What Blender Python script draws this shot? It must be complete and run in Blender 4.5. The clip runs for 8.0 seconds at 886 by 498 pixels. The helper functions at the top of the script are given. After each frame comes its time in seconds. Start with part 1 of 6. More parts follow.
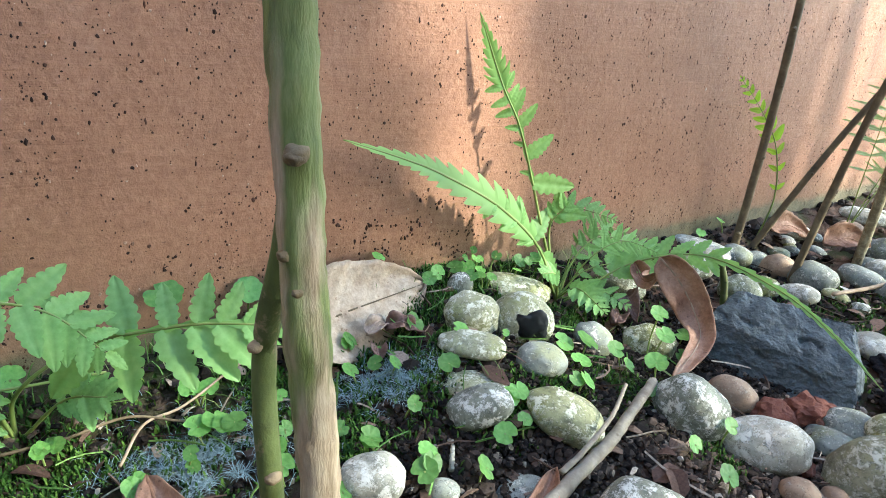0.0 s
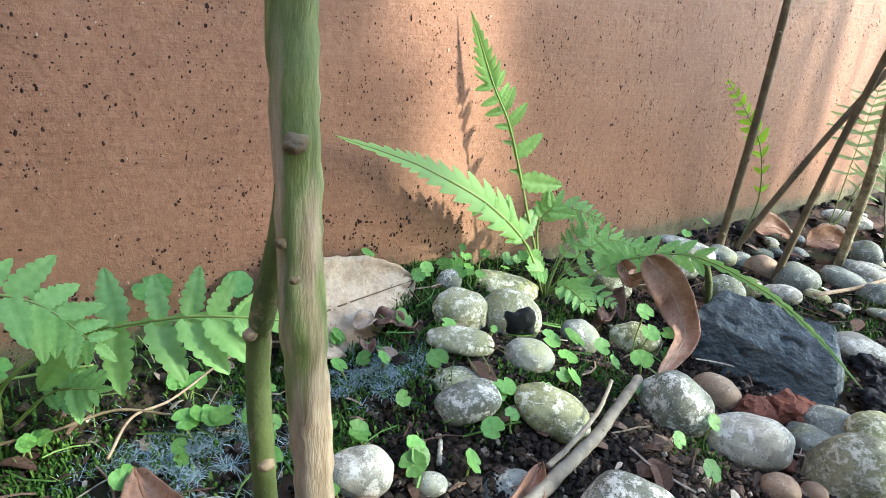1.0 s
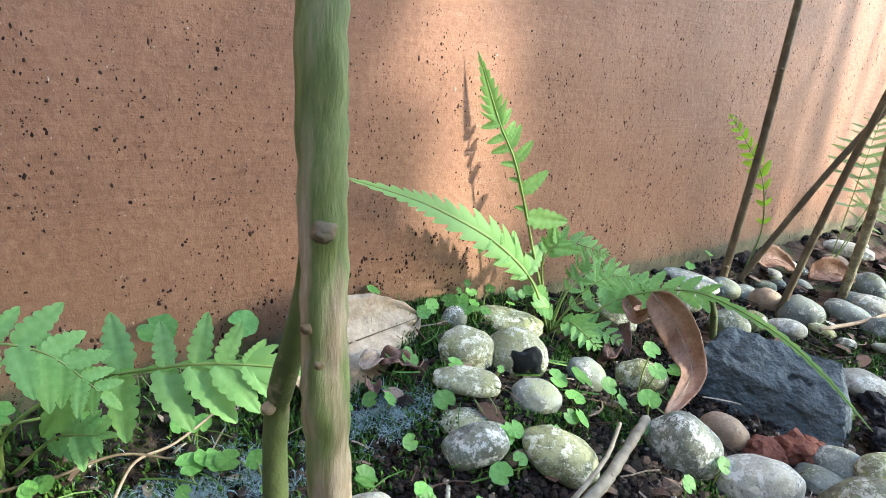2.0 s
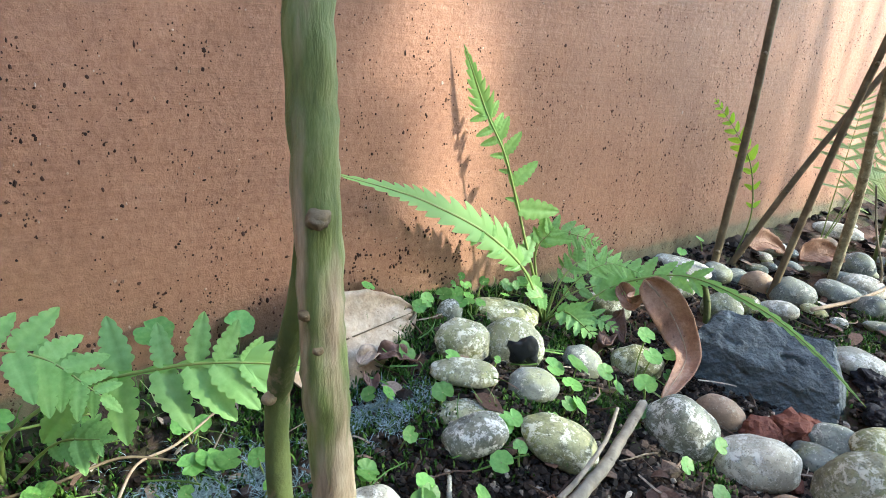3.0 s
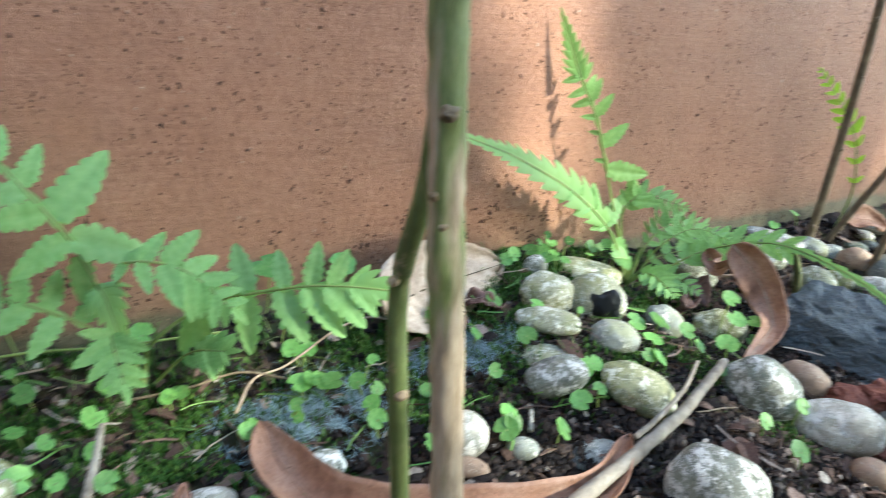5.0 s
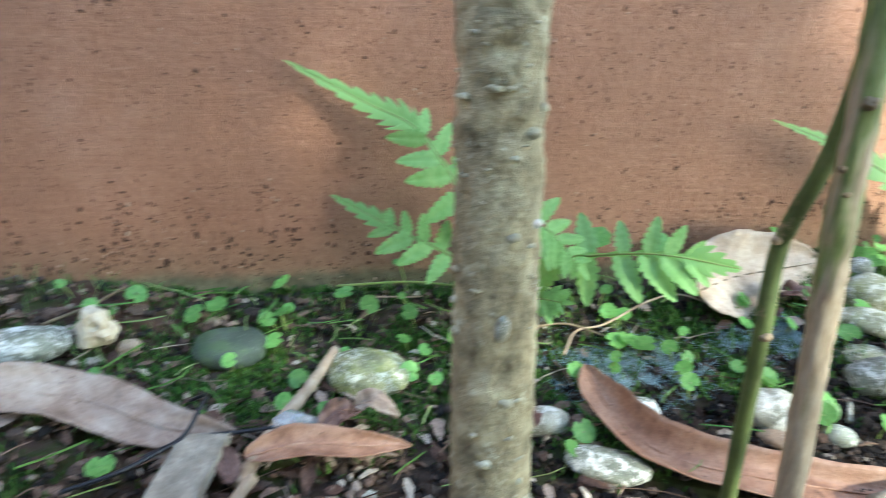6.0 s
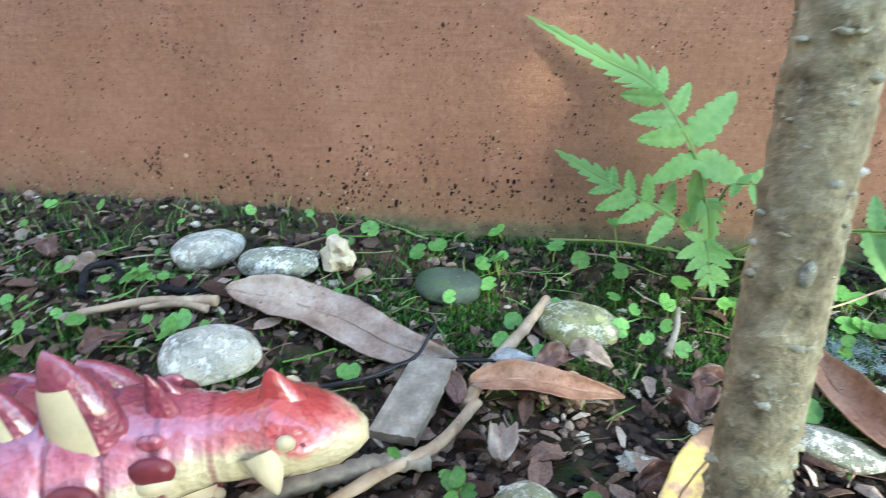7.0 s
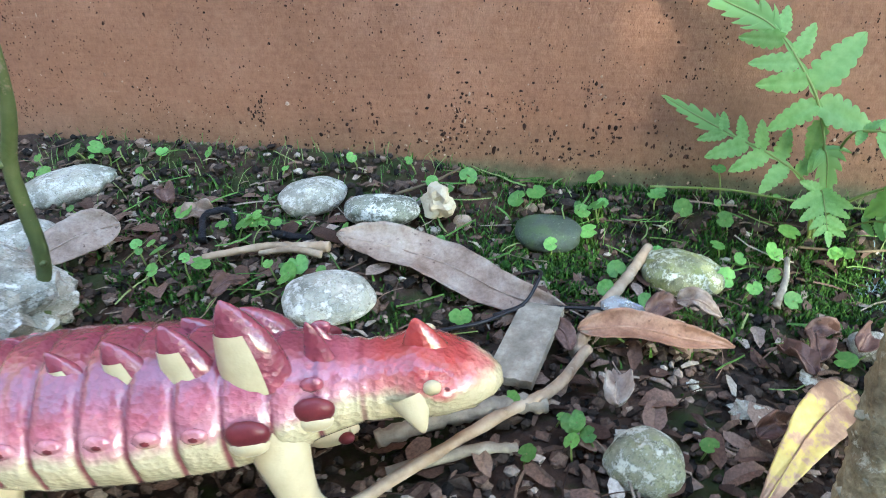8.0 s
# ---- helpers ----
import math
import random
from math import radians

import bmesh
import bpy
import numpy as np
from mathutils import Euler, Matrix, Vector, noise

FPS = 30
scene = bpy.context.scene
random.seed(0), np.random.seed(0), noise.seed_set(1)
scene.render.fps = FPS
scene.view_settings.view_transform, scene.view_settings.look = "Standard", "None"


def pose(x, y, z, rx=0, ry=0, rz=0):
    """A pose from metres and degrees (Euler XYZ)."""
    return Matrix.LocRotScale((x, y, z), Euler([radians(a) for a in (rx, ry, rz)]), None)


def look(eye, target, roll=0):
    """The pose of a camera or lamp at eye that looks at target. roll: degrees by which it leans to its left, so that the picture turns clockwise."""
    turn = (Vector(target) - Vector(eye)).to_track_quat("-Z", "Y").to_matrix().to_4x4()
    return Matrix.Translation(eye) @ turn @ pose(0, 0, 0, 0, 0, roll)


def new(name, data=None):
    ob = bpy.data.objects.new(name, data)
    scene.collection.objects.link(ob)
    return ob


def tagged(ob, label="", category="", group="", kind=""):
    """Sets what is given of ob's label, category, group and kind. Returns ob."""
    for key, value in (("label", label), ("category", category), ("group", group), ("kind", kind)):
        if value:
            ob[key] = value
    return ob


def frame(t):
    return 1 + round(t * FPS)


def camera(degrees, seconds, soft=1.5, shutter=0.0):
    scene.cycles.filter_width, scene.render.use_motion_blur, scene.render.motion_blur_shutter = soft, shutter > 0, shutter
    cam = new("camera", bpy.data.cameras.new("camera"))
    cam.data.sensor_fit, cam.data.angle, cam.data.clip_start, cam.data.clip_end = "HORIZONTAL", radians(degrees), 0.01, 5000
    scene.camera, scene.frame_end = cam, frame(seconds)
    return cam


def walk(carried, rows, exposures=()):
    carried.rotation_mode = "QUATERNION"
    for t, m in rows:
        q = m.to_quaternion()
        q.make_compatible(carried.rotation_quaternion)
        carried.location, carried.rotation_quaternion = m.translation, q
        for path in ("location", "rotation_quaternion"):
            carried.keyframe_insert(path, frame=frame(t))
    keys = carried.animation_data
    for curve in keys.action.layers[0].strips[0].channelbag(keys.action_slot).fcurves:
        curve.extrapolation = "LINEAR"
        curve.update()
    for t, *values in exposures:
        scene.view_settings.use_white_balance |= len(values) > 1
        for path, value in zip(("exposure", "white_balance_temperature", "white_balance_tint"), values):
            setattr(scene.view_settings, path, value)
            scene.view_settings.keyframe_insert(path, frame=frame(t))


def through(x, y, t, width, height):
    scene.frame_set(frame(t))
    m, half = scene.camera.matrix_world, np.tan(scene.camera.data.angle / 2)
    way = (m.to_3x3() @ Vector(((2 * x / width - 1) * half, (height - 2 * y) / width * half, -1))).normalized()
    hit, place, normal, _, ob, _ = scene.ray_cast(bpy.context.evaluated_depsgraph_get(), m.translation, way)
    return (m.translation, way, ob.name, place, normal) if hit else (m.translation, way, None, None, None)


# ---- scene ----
cam = camera(69.7, 8.0, 0.9, 0.4)
PATH = [
    (0, (-0.235, -0.354, 0.227), (0.889, 1.137, -0.489), 5.0),
    (0.5, (-0.237, -0.356, 0.227), (0.899, 1.124, -0.493), 5.7),
    (1, (-0.238, -0.356, 0.226), (0.919, 1.112, -0.487), 6.0),
    (1.5, (-0.239, -0.351, 0.226), (0.942, 1.096, -0.488), 6.1),
    (2, (-0.24, -0.348, 0.236), (0.93, 1.138, -0.417), 6.2),
    (2.2, (-0.242, -0.347, 0.231), (0.935, 1.135, -0.415), 5.8),
    (3.5, (-0.24, -0.352, 0.236), (0.958, 1.102, -0.436), 3.5),
    (4, (-0.235, -0.347, 0.229), (1.075, 1.008, -0.441), 5.1),
    (4.2, (-0.235, -0.349, 0.229), (1.09, 0.994, -0.433), 4.8),
    (5.3, (-0.283, -0.377, 0.223), (0.514, 1.295, -0.532), 3.2),
    (5.5, (-0.297, -0.38, 0.227), (0.408, 1.331, -0.531), 2.6),
    (6, (-0.327, -0.412, 0.23), (-0.096, 1.415, -0.55), 1.1),
    (6.5, (-0.35, -0.427, 0.231), (-0.447, 1.389, -0.6), 0.1),
    (7, (-0.365, -0.43, 0.226), (-0.627, 1.35, -0.648), -0.0),
    (7.5, (-0.381, -0.434, 0.215), (-0.791, 1.301, -0.692), 0.3),
    (8, (-0.395, -0.439, 0.236), (-0.812, 1.216, -0.807), -2.5),
]
walk(cam, [(t, look(eye, target, roll)) for t, eye, target, roll in PATH], ((0.0, 3.52, 6050, 1.0), (4.2, 3.54, 6080, 2.0), (5.5, 3.62, 5900, -1.0), (6.0, 3.74, 5880, -3.0), (6.5, 4.06, 5880, -4.0), (7.5, 3.82, 5850, -2.0), (8.0, 3.90, 5850, -1.5)))
SKY, SUN, SHADE_COUNT = 0.15, 1.1, 2300


# ---- world, sun, exposure ----
SUN_DIR = Vector((-0.80, 1.0, -0.78)).normalized()
world = bpy.data.worlds.new("world")
scene.world = world
world.use_nodes = True
wn = world.node_tree.nodes
sky = wn.new("ShaderNodeTexSky")
sky.sky_type, sky.sun_disc = "NISHITA", False
sky.sun_elevation = math.asin(-SUN_DIR.z)
sky.sun_rotation = math.atan2(-SUN_DIR.x, -SUN_DIR.y)
world.node_tree.links.new(sky.outputs[0], wn["Background"].inputs[0])
wn["Background"].inputs[1].default_value = SKY
lamp = bpy.data.lights.new("sun", "SUN")
lamp.energy, lamp.angle, lamp.color = SUN, radians(2.2), (1.0, 0.92, 0.80)
sun = new("sun", lamp)
sun.rotation_euler = SUN_DIR.to_track_quat("-Z", "Y").to_euler()


# ---- materials ----
def ramp(nt, fac, stops):
    r = nt.nodes.new("ShaderNodeValToRGB")
    e = r.color_ramp.elements
    while len(e) < len(stops):
        e.new(0.5)
    for el, (p, c) in zip(e, stops):
        el.position, el.color = p, (*c, 1)
    nt.links.new(fac, r.inputs[0])
    return r.outputs[0]


def tex_noise(nt, vec, scale, detail=4.0, rough=0.6, w=None):
    n = nt.nodes.new("ShaderNodeTexNoise")
    n.inputs["Scale"].default_value, n.inputs["Detail"].default_value, n.inputs["Roughness"].default_value = scale, detail, rough
    if w is not None:
        n.noise_dimensions = "4D"
        nt.links.new(w, n.inputs["W"])
    nt.links.new(vec, n.inputs["Vector"])
    return n.outputs[0]


def mix(nt, fac, a, b, kind="MIX"):
    m = nt.nodes.new("ShaderNodeMix")
    m.data_type, m.blend_type = "RGBA", kind
    for sock, v in ((m.inputs[0], fac), (m.inputs[6], a), (m.inputs[7], b)):
        if hasattr(v, "is_linked"):
            nt.links.new(v, sock)
        else:
            sock.default_value = v if isinstance(v, float) else (*v, 1)
    return m.outputs[2]


def base(name):
    m = bpy.data.materials.new(name)
    m.use_nodes = True
    nt = m.node_tree
    tc = nt.nodes.new("ShaderNodeTexCoord")
    info = nt.nodes.new("ShaderNodeObjectInfo")
    mul = nt.nodes.new("ShaderNodeMath")
    mul.operation = "MULTIPLY"
    mul.inputs[1].default_value = 17.0
    nt.links.new(info.outputs["Random"], mul.inputs[0])
    return m, nt, nt.nodes["Principled BSDF"], tc.outputs["Object"], mul.outputs[0], info.outputs["Random"]


def bump(nt, bsdf, height, strength, dist):
    b = nt.nodes.new("ShaderNodeBump")
    b.inputs["Strength"].default_value, b.inputs["Distance"].default_value = strength, dist
    nt.links.new(height, b.inputs["Height"])
    nt.links.new(b.outputs[0], bsdf.inputs["Normal"])


def surface(name, stops, scale, rough=0.8, bump_scale=400.0, strength=0.5, dist=0.001, fleck=None, fleck_scale=150.0, fleck_at=0.62, spec=0.25):
    """A grained surface: one colour ramp over coarse noise, flecks, and fine relief."""
    m, nt, b, vec, w, rnd = base(name)
    col = ramp(nt, tex_noise(nt, vec, scale, 5, 0.65, w), stops)
    if fleck:
        f = ramp(nt, tex_noise(nt, vec, fleck_scale, 5, 0.7, w), ((fleck_at - 0.03, (0, 0, 0)), (fleck_at + 0.04, (1, 1, 1))))
        col = mix(nt, f, col, fleck)
    nt.links.new(col, b.inputs["Base Color"])
    b.inputs["Roughness"].default_value = rough
    b.inputs["Specular IOR Level"].default_value = spec
    bump(nt, b, tex_noise(nt, vec, bump_scale, 4, 0.6, w), strength, dist)
    return m


def island(name, stops, rough=0.85):
    """Loose small pieces: each piece has its own colour."""
    m, nt, b, vec, w, rnd = base(name)
    g = nt.nodes.new("ShaderNodeNewGeometry")
    col = ramp(nt, g.outputs["Random Per Island"], stops)
    n = ramp(nt, tex_noise(nt, vec, 700, 3), ((0.3, (0.55, 0.55, 0.55)), (0.7, (1.15, 1.15, 1.15))))
    nt.links.new(mix(nt, 1.0, col, n, "MULTIPLY"), b.inputs["Base Color"])
    b.inputs["Roughness"].default_value = rough
    b.inputs["Specular IOR Level"].default_value = 0.12
    bump(nt, b, tex_noise(nt, vec, 1500, 3), 0.5, 0.0005)
    return m


def foliage(name, dark, light, rough=0.45, through=0.35, vary=0.25, scale=90.0, grain=160.0, relief=0.22):
    """A thin green leaf that lets some light through."""
    m, nt, b, vec, w, rnd = base(name)
    col = ramp(nt, tex_noise(nt, vec, scale, 4, 0.6, w), ((0.3, dark), (0.7, light)))
    hsv = nt.nodes.new("ShaderNodeHueSaturation")
    mp = nt.nodes.new("ShaderNodeMapRange")
    mp.inputs["To Min"].default_value, mp.inputs["To Max"].default_value = 1 - vary, 1 + vary
    nt.links.new(rnd, mp.inputs["Value"])
    nt.links.new(mp.outputs[0], hsv.inputs["Value"])
    nt.links.new(col, hsv.inputs["Color"])
    nt.links.new(hsv.outputs[0], b.inputs["Base Color"])
    b.inputs["Roughness"].default_value = rough
    b.inputs["Specular IOR Level"].default_value = 0.3
    bump(nt, b, tex_noise(nt, vec, grain, 4, 0.55, w), relief, 0.0010)
    tr = nt.nodes.new("ShaderNodeBsdfTranslucent")
    nt.links.new(mix(nt, 1.0, hsv.outputs[0], (1.3, 1.35, 0.7), "MULTIPLY"), tr.inputs[0])
    mx = nt.nodes.new("ShaderNodeMixShader")
    mx.inputs[0].default_value = through
    nt.links.new(b.outputs[0], mx.inputs[1])
    nt.links.new(tr.outputs[0], mx.inputs[2])
    nt.links.new(mx.outputs[0], nt.nodes["Material Output"].inputs[0])
    return m


def wall_paint():
    m, nt, b, vec, w, rnd = base("terracotta_paint")
    mp = nt.nodes.new("ShaderNodeMapping")
    mp.inputs["Scale"].default_value = (6, 1, 120)
    nt.links.new(vec, mp.inputs[0])
    streak = tex_noise(nt, mp.outputs[0], 3.0, 5, 0.7)
    cloud = tex_noise(nt, vec, 11.0, 8, 0.72)
    col = ramp(nt, cloud, ((0.3, (0.222, 0.108, 0.062)), (0.55, (0.268, 0.135, 0.080)), (0.75, (0.318, 0.172, 0.112))))
    col = mix(nt, 1.0, col, ramp(nt, streak, ((0.25, (0.93, 0.92, 0.92)), (0.5, (1, 1, 1)), (0.72, (1.06, 1.08, 1.10)))), "MULTIPLY")
    # pale scuffs, long and thin
    mp2 = nt.nodes.new("ShaderNodeMapping")
    mp2.inputs["Scale"].default_value, mp2.inputs["Rotation"].default_value = (7, 1, 60), (0, 0.06, 0)
    nt.links.new(vec, mp2.inputs[0])
    col = mix(nt, ramp(nt, tex_noise(nt, mp2.outputs[0], 1.6, 6, 0.75), ((0.64, (0, 0, 0)), (0.74, (0.5, 0.5, 0.5)))), col, (0.40, 0.26, 0.195))
    # damp, algae-stained foot of the wall with an uneven upper line
    sep = nt.nodes.new("ShaderNodeSeparateXYZ")
    nt.links.new(vec, sep.inputs[0])
    ma = nt.nodes.new("ShaderNodeMath")
    ma.operation = "MULTIPLY_ADD"
    ma.inputs[1].default_value, ma.inputs[2].default_value = 0.022, -0.011
    nt.links.new(tex_noise(nt, vec, 14, 5, 0.7), ma.inputs[0])
    ad = nt.nodes.new("ShaderNodeMath")
    nt.links.new(sep.outputs[2], ad.inputs[0])
    nt.links.new(ma.outputs[0], ad.inputs[1])
    foot = ramp(nt, ad.outputs[0], ((0.036, (0.92, 0.92, 0.92)), (0.041, (0.3, 0.3, 0.3)), (0.08, (0, 0, 0))))
    col = mix(nt, foot, col, ramp(nt, tex_noise(nt, vec, 60, 4), ((0.35, (0.055, 0.062, 0.035)), (0.65, (0.14, 0.13, 0.075)))))
    # fine dark grains stuck in the paint
    col = mix(nt, ramp(nt, tex_noise(nt, vec, 300, 4, 0.6), ((0.655, (0, 0, 0)), (0.72, (0.75, 0.75, 0.75)))), col, (0.10, 0.05, 0.035))
    col = mix(nt, 1.0, col, ramp(nt, tex_noise(nt, vec, 210, 6, 0.8), ((0.32, (0.78, 0.77, 0.76)), (0.5, (1, 1, 1)), (0.68, (1.18, 1.2, 1.22)))), "MULTIPLY")
    nt.links.new(col, b.inputs["Base Color"])
    b.inputs["Roughness"].default_value = 0.62
    b.inputs["Specular IOR Level"].default_value = 0.3
    bump(nt, b, mix(nt, 0.74, streak, tex_noise(nt, vec, 170, 6, 0.75)), 0.6, 0.003)
    return m


def soil_material():
    m, nt, b, vec, w, rnd = base("soil")
    col = ramp(nt, tex_noise(nt, vec, 45, 8, 0.75), ((0.3, (0.011, 0.010, 0.009)), (0.5, (0.045, 0.032, 0.024)), (0.7, (0.110, 0.072, 0.052))))
    red = ramp(nt, tex_noise(nt, vec, 5, 3), ((0.45, (0, 0, 0)), (0.7, (0.6, 0.6, 0.6))))
    col = mix(nt, red, col, (0.10, 0.045, 0.03))
    green = ramp(nt, tex_noise(nt, vec, 16, 6, 0.7), ((0.49, (0, 0, 0)), (0.60, (0.65, 0.65, 0.65))))
    col = mix(nt, green, col, (0.030, 0.055, 0.012))
    nt.links.new(col, b.inputs["Base Color"])
    b.inputs["Roughness"].default_value = 0.9
    b.inputs["Specular IOR Level"].default_value = 0.15
    bump(nt, b, tex_noise(nt, vec, 220, 8, 0.75), 0.9, 0.004)
    return m


M_WALL = wall_paint()
M_PLASTER = surface("cream_plaster", ((0.3, (0.40, 0.33, 0.25)), (0.7, (0.52, 0.45, 0.36))), 5, 0.85, 160, 0.4, 0.002)
M_SOIL = soil_material()


def crusted(name, dark, mid, pale, crust, cover, stain=None):
    """River stone under a patchy lichen crust: broad tone, sharp crust islands, fine pepper and grit."""
    m, nt, b, vec, w, rnd = base(name)
    col = ramp(nt, tex_noise(nt, vec, 60, 8, 0.7, w), ((0.32, dark), (0.5, mid), (0.68, pale)))
    if stain:
        col = mix(nt, ramp(nt, tex_noise(nt, vec, 38, 5, 0.65, w), ((0.48, (0, 0, 0)), (0.6, (0.5, 0.5, 0.5)))), col, stain)
    isl = tex_noise(nt, vec, 135, 10, 0.82, w)
    f = ramp(nt, isl, ((cover, (0, 0, 0)), (cover + 0.035, (0.85, 0.85, 0.85))))
    col = mix(nt, f, col, crust)
    # worn dark areas with a ragged edge
    worn = ramp(nt, tex_noise(nt, vec, 30, 9, 0.72, w), ((0.535, (0, 0, 0)), (0.575, (0.82, 0.82, 0.82))))
    col = mix(nt, worn, col, mix(nt, 0.35, dark, mid))
    pep = tex_noise(nt, vec, 620, 5, 0.7, w)
    col = mix(nt, ramp(nt, pep, ((0.56, (0, 0, 0)), (0.63, (0.8, 0.8, 0.8)))), col, dark)
    col = mix(nt, ramp(nt, tex_noise(nt, vec, 520, 5, 0.7, rnd), ((0.60, (0, 0, 0)), (0.66, (0.7, 0.7, 0.7)))), col, crust)
    nt.links.new(col, b.inputs["Base Color"])
    b.inputs["Roughness"].default_value = 0.78
    bump(nt, b, mix(nt, 0.5, f, tex_noise(nt, vec, 420, 6, 0.75, w)), 0.75, 0.0012)
    return m


M_PEBBLE = {
    "m": crusted("mottled_stone", (0.058, 0.062, 0.038), (0.26, 0.262, 0.165), (0.41, 0.405, 0.285), (0.62, 0.62, 0.51), 0.505, (0.22, 0.235, 0.07)),
    "w": crusted("white_flecked_stone", (0.050, 0.055, 0.042), (0.19, 0.198, 0.145), (0.35, 0.355, 0.27), (0.72, 0.72, 0.65), 0.50),
    "W": crusted("pale_stone", (0.12, 0.118, 0.09), (0.40, 0.38, 0.30), (0.56, 0.54, 0.46), (0.66, 0.65, 0.58), 0.50, (0.20, 0.215, 0.17)),
    "k": crusted("dark_green_grey_stone", (0.018, 0.026, 0.020), (0.040, 0.056, 0.042), (0.085, 0.105, 0.075), (0.16, 0.20, 0.13), 0.60, (0.045, 0.085, 0.018)),
    "d": crusted("blue_grey_stone", (0.050, 0.058, 0.052), (0.165, 0.18, 0.16), (0.30, 0.315, 0.28), (0.52, 0.53, 0.46), 0.545, (0.19, 0.20, 0.075)),
    "g": crusted("algae_green_stone", (0.055, 0.060, 0.030), (0.235, 0.24, 0.12), (0.39, 0.385, 0.23), (0.62, 0.62, 0.48), 0.51, (0.24, 0.26, 0.05)),
    "b": crusted("tan_stone", (0.15, 0.10, 0.065), (0.29, 0.20, 0.13), (0.40, 0.31, 0.22), (0.46, 0.40, 0.31), 0.57),
}
M_CHIP = surface("cream_chip", ((0.3, (0.38, 0.31, 0.20)), (0.7, (0.58, 0.51, 0.37))), 90, 0.8, 500, 0.6, 0.001)
M_BASALT = surface("vesicular_basalt", ((0.3, (0.038, 0.048, 0.053)), (0.55, (0.080, 0.098, 0.106)), (0.75, (0.168, 0.192, 0.192))), 60, 0.55, 190, 1.0, 0.006, (0.032, 0.035, 0.040), 170, 0.66)
M_PATCH = surface("recess_black", ((0.3, (0.010, 0.012, 0.014)), (0.7, (0.03, 0.034, 0.038))), 80, 0.45, 500, 0.2, 0.0006)
M_CLAY = surface("laterite", ((0.3, (0.075, 0.025, 0.018)), (0.7, (0.19, 0.075, 0.05))), 120, 0.9, 500, 0.9, 0.002)
M_COAL = surface("charcoal", ((0.3, (0.005, 0.005, 0.007)), (0.7, (0.016, 0.0155, 0.020))), 150, 0.75, 600, 0.9, 0.002)
M_GREENBARK = surface("green_bark", ((0.28, (0.040, 0.048, 0.022)), (0.5, (0.080, 0.105, 0.034)), (0.7, (0.135, 0.145, 0.065))), 30, 0.6, 500, 0.5, 0.0008, (0.20, 0.16, 0.10), 90, 0.62)


def streaky_bark():
    """Young bark: brown below, green above, one breaking into the other in long streaks."""
    m, nt, b, vec, w, rnd = base("streaky_bark")
    mp = nt.nodes.new("ShaderNodeMapping")
    mp.inputs["Scale"].default_value = (1, 1, 0.16)
    nt.links.new(vec, mp.inputs[0])
    brown = ramp(nt, tex_noise(nt, mp.outputs[0], 420, 5, 0.65), ((0.3, (0.17, 0.13, 0.082)), (0.5, (0.29, 0.23, 0.16)), (0.7, (0.41, 0.345, 0.25))))
    green = ramp(nt, tex_noise(nt, mp.outputs[0], 300, 5, 0.6), ((0.3, (0.060, 0.078, 0.026)), (0.5, (0.135, 0.175, 0.052)), (0.72, (0.25, 0.26, 0.13))))
    sep = nt.nodes.new("ShaderNodeSeparateXYZ")
    nt.links.new(vec, sep.inputs[0])
    ma = nt.nodes.new("ShaderNodeMath")
    ma.operation = "MULTIPLY_ADD"
    ma.inputs[1].default_value = 0.30
    nt.links.new(tex_noise(nt, mp.outputs[0], 130, 3, 0.5), ma.inputs[0])
    nt.links.new(sep.outputs[2], ma.inputs[2])
    col = mix(nt, ramp(nt, ma.outputs[0], ((0.292, (0, 0, 0)), (0.330, (1, 1, 1)))), brown, green)
    nt.links.new(col, b.inputs["Base Color"])
    b.inputs["Roughness"].default_value = 0.62
    bump(nt, b, tex_noise(nt, mp.outputs[0], 700, 5, 0.65), 0.6, 0.0012)
    return m


M_STREAK = streaky_bark()
M_BROWNBARK = surface("pale_brown_bark", ((0.28, (0.13, 0.095, 0.058)), (0.5, (0.24, 0.185, 0.115)), (0.72, (0.34, 0.28, 0.19))), 60, 0.75, 500, 0.6, 0.001, (0.09, 0.065, 0.04), 120, 0.64)
M_GREYBARK = surface("grey_green_bark", ((0.30, (0.094, 0.075, 0.044)), (0.5, (0.248, 0.214, 0.132)), (0.68, (0.414, 0.380, 0.255))), 110, 0.75, 320, 0.9, 0.002, (0.414, 0.414, 0.324), 170, 0.62)
M_LENTICEL = surface("pale_lenticel_bark", ((0.30, (0.20, 0.18, 0.12)), (0.5, (0.31, 0.295, 0.21)), (0.68, (0.42, 0.41, 0.32))), 300, 0.8, 600, 0.7, 0.001)
M_DARKBARK = surface("dark_brown_bark", ((0.28, (0.056, 0.042, 0.026)), (0.55, (0.136, 0.104, 0.061)), (0.75, (0.240, 0.200, 0.120))), 60, 0.7, 500, 0.6, 0.001)
M_GREYWOOD = surface("weathered_wood", ((0.3, (0.13, 0.11, 0.085)), (0.55, (0.25, 0.22, 0.17)), (0.75, (0.40, 0.37, 0.30))), 90, 0.85, 450, 0.7, 0.001)
M_TANWOOD = surface("dry_stick_wood", ((0.3, (0.19, 0.13, 0.08)), (0.55, (0.33, 0.25, 0.17)), (0.75, (0.45, 0.37, 0.27))), 70, 0.8, 450, 0.6, 0.001)
M_WIRE = surface("black_plastic", ((0.3, (0.008, 0.008, 0.01)), (0.7, (0.02, 0.02, 0.024))), 80, 0.4, 400, 0.2, 0.0005)


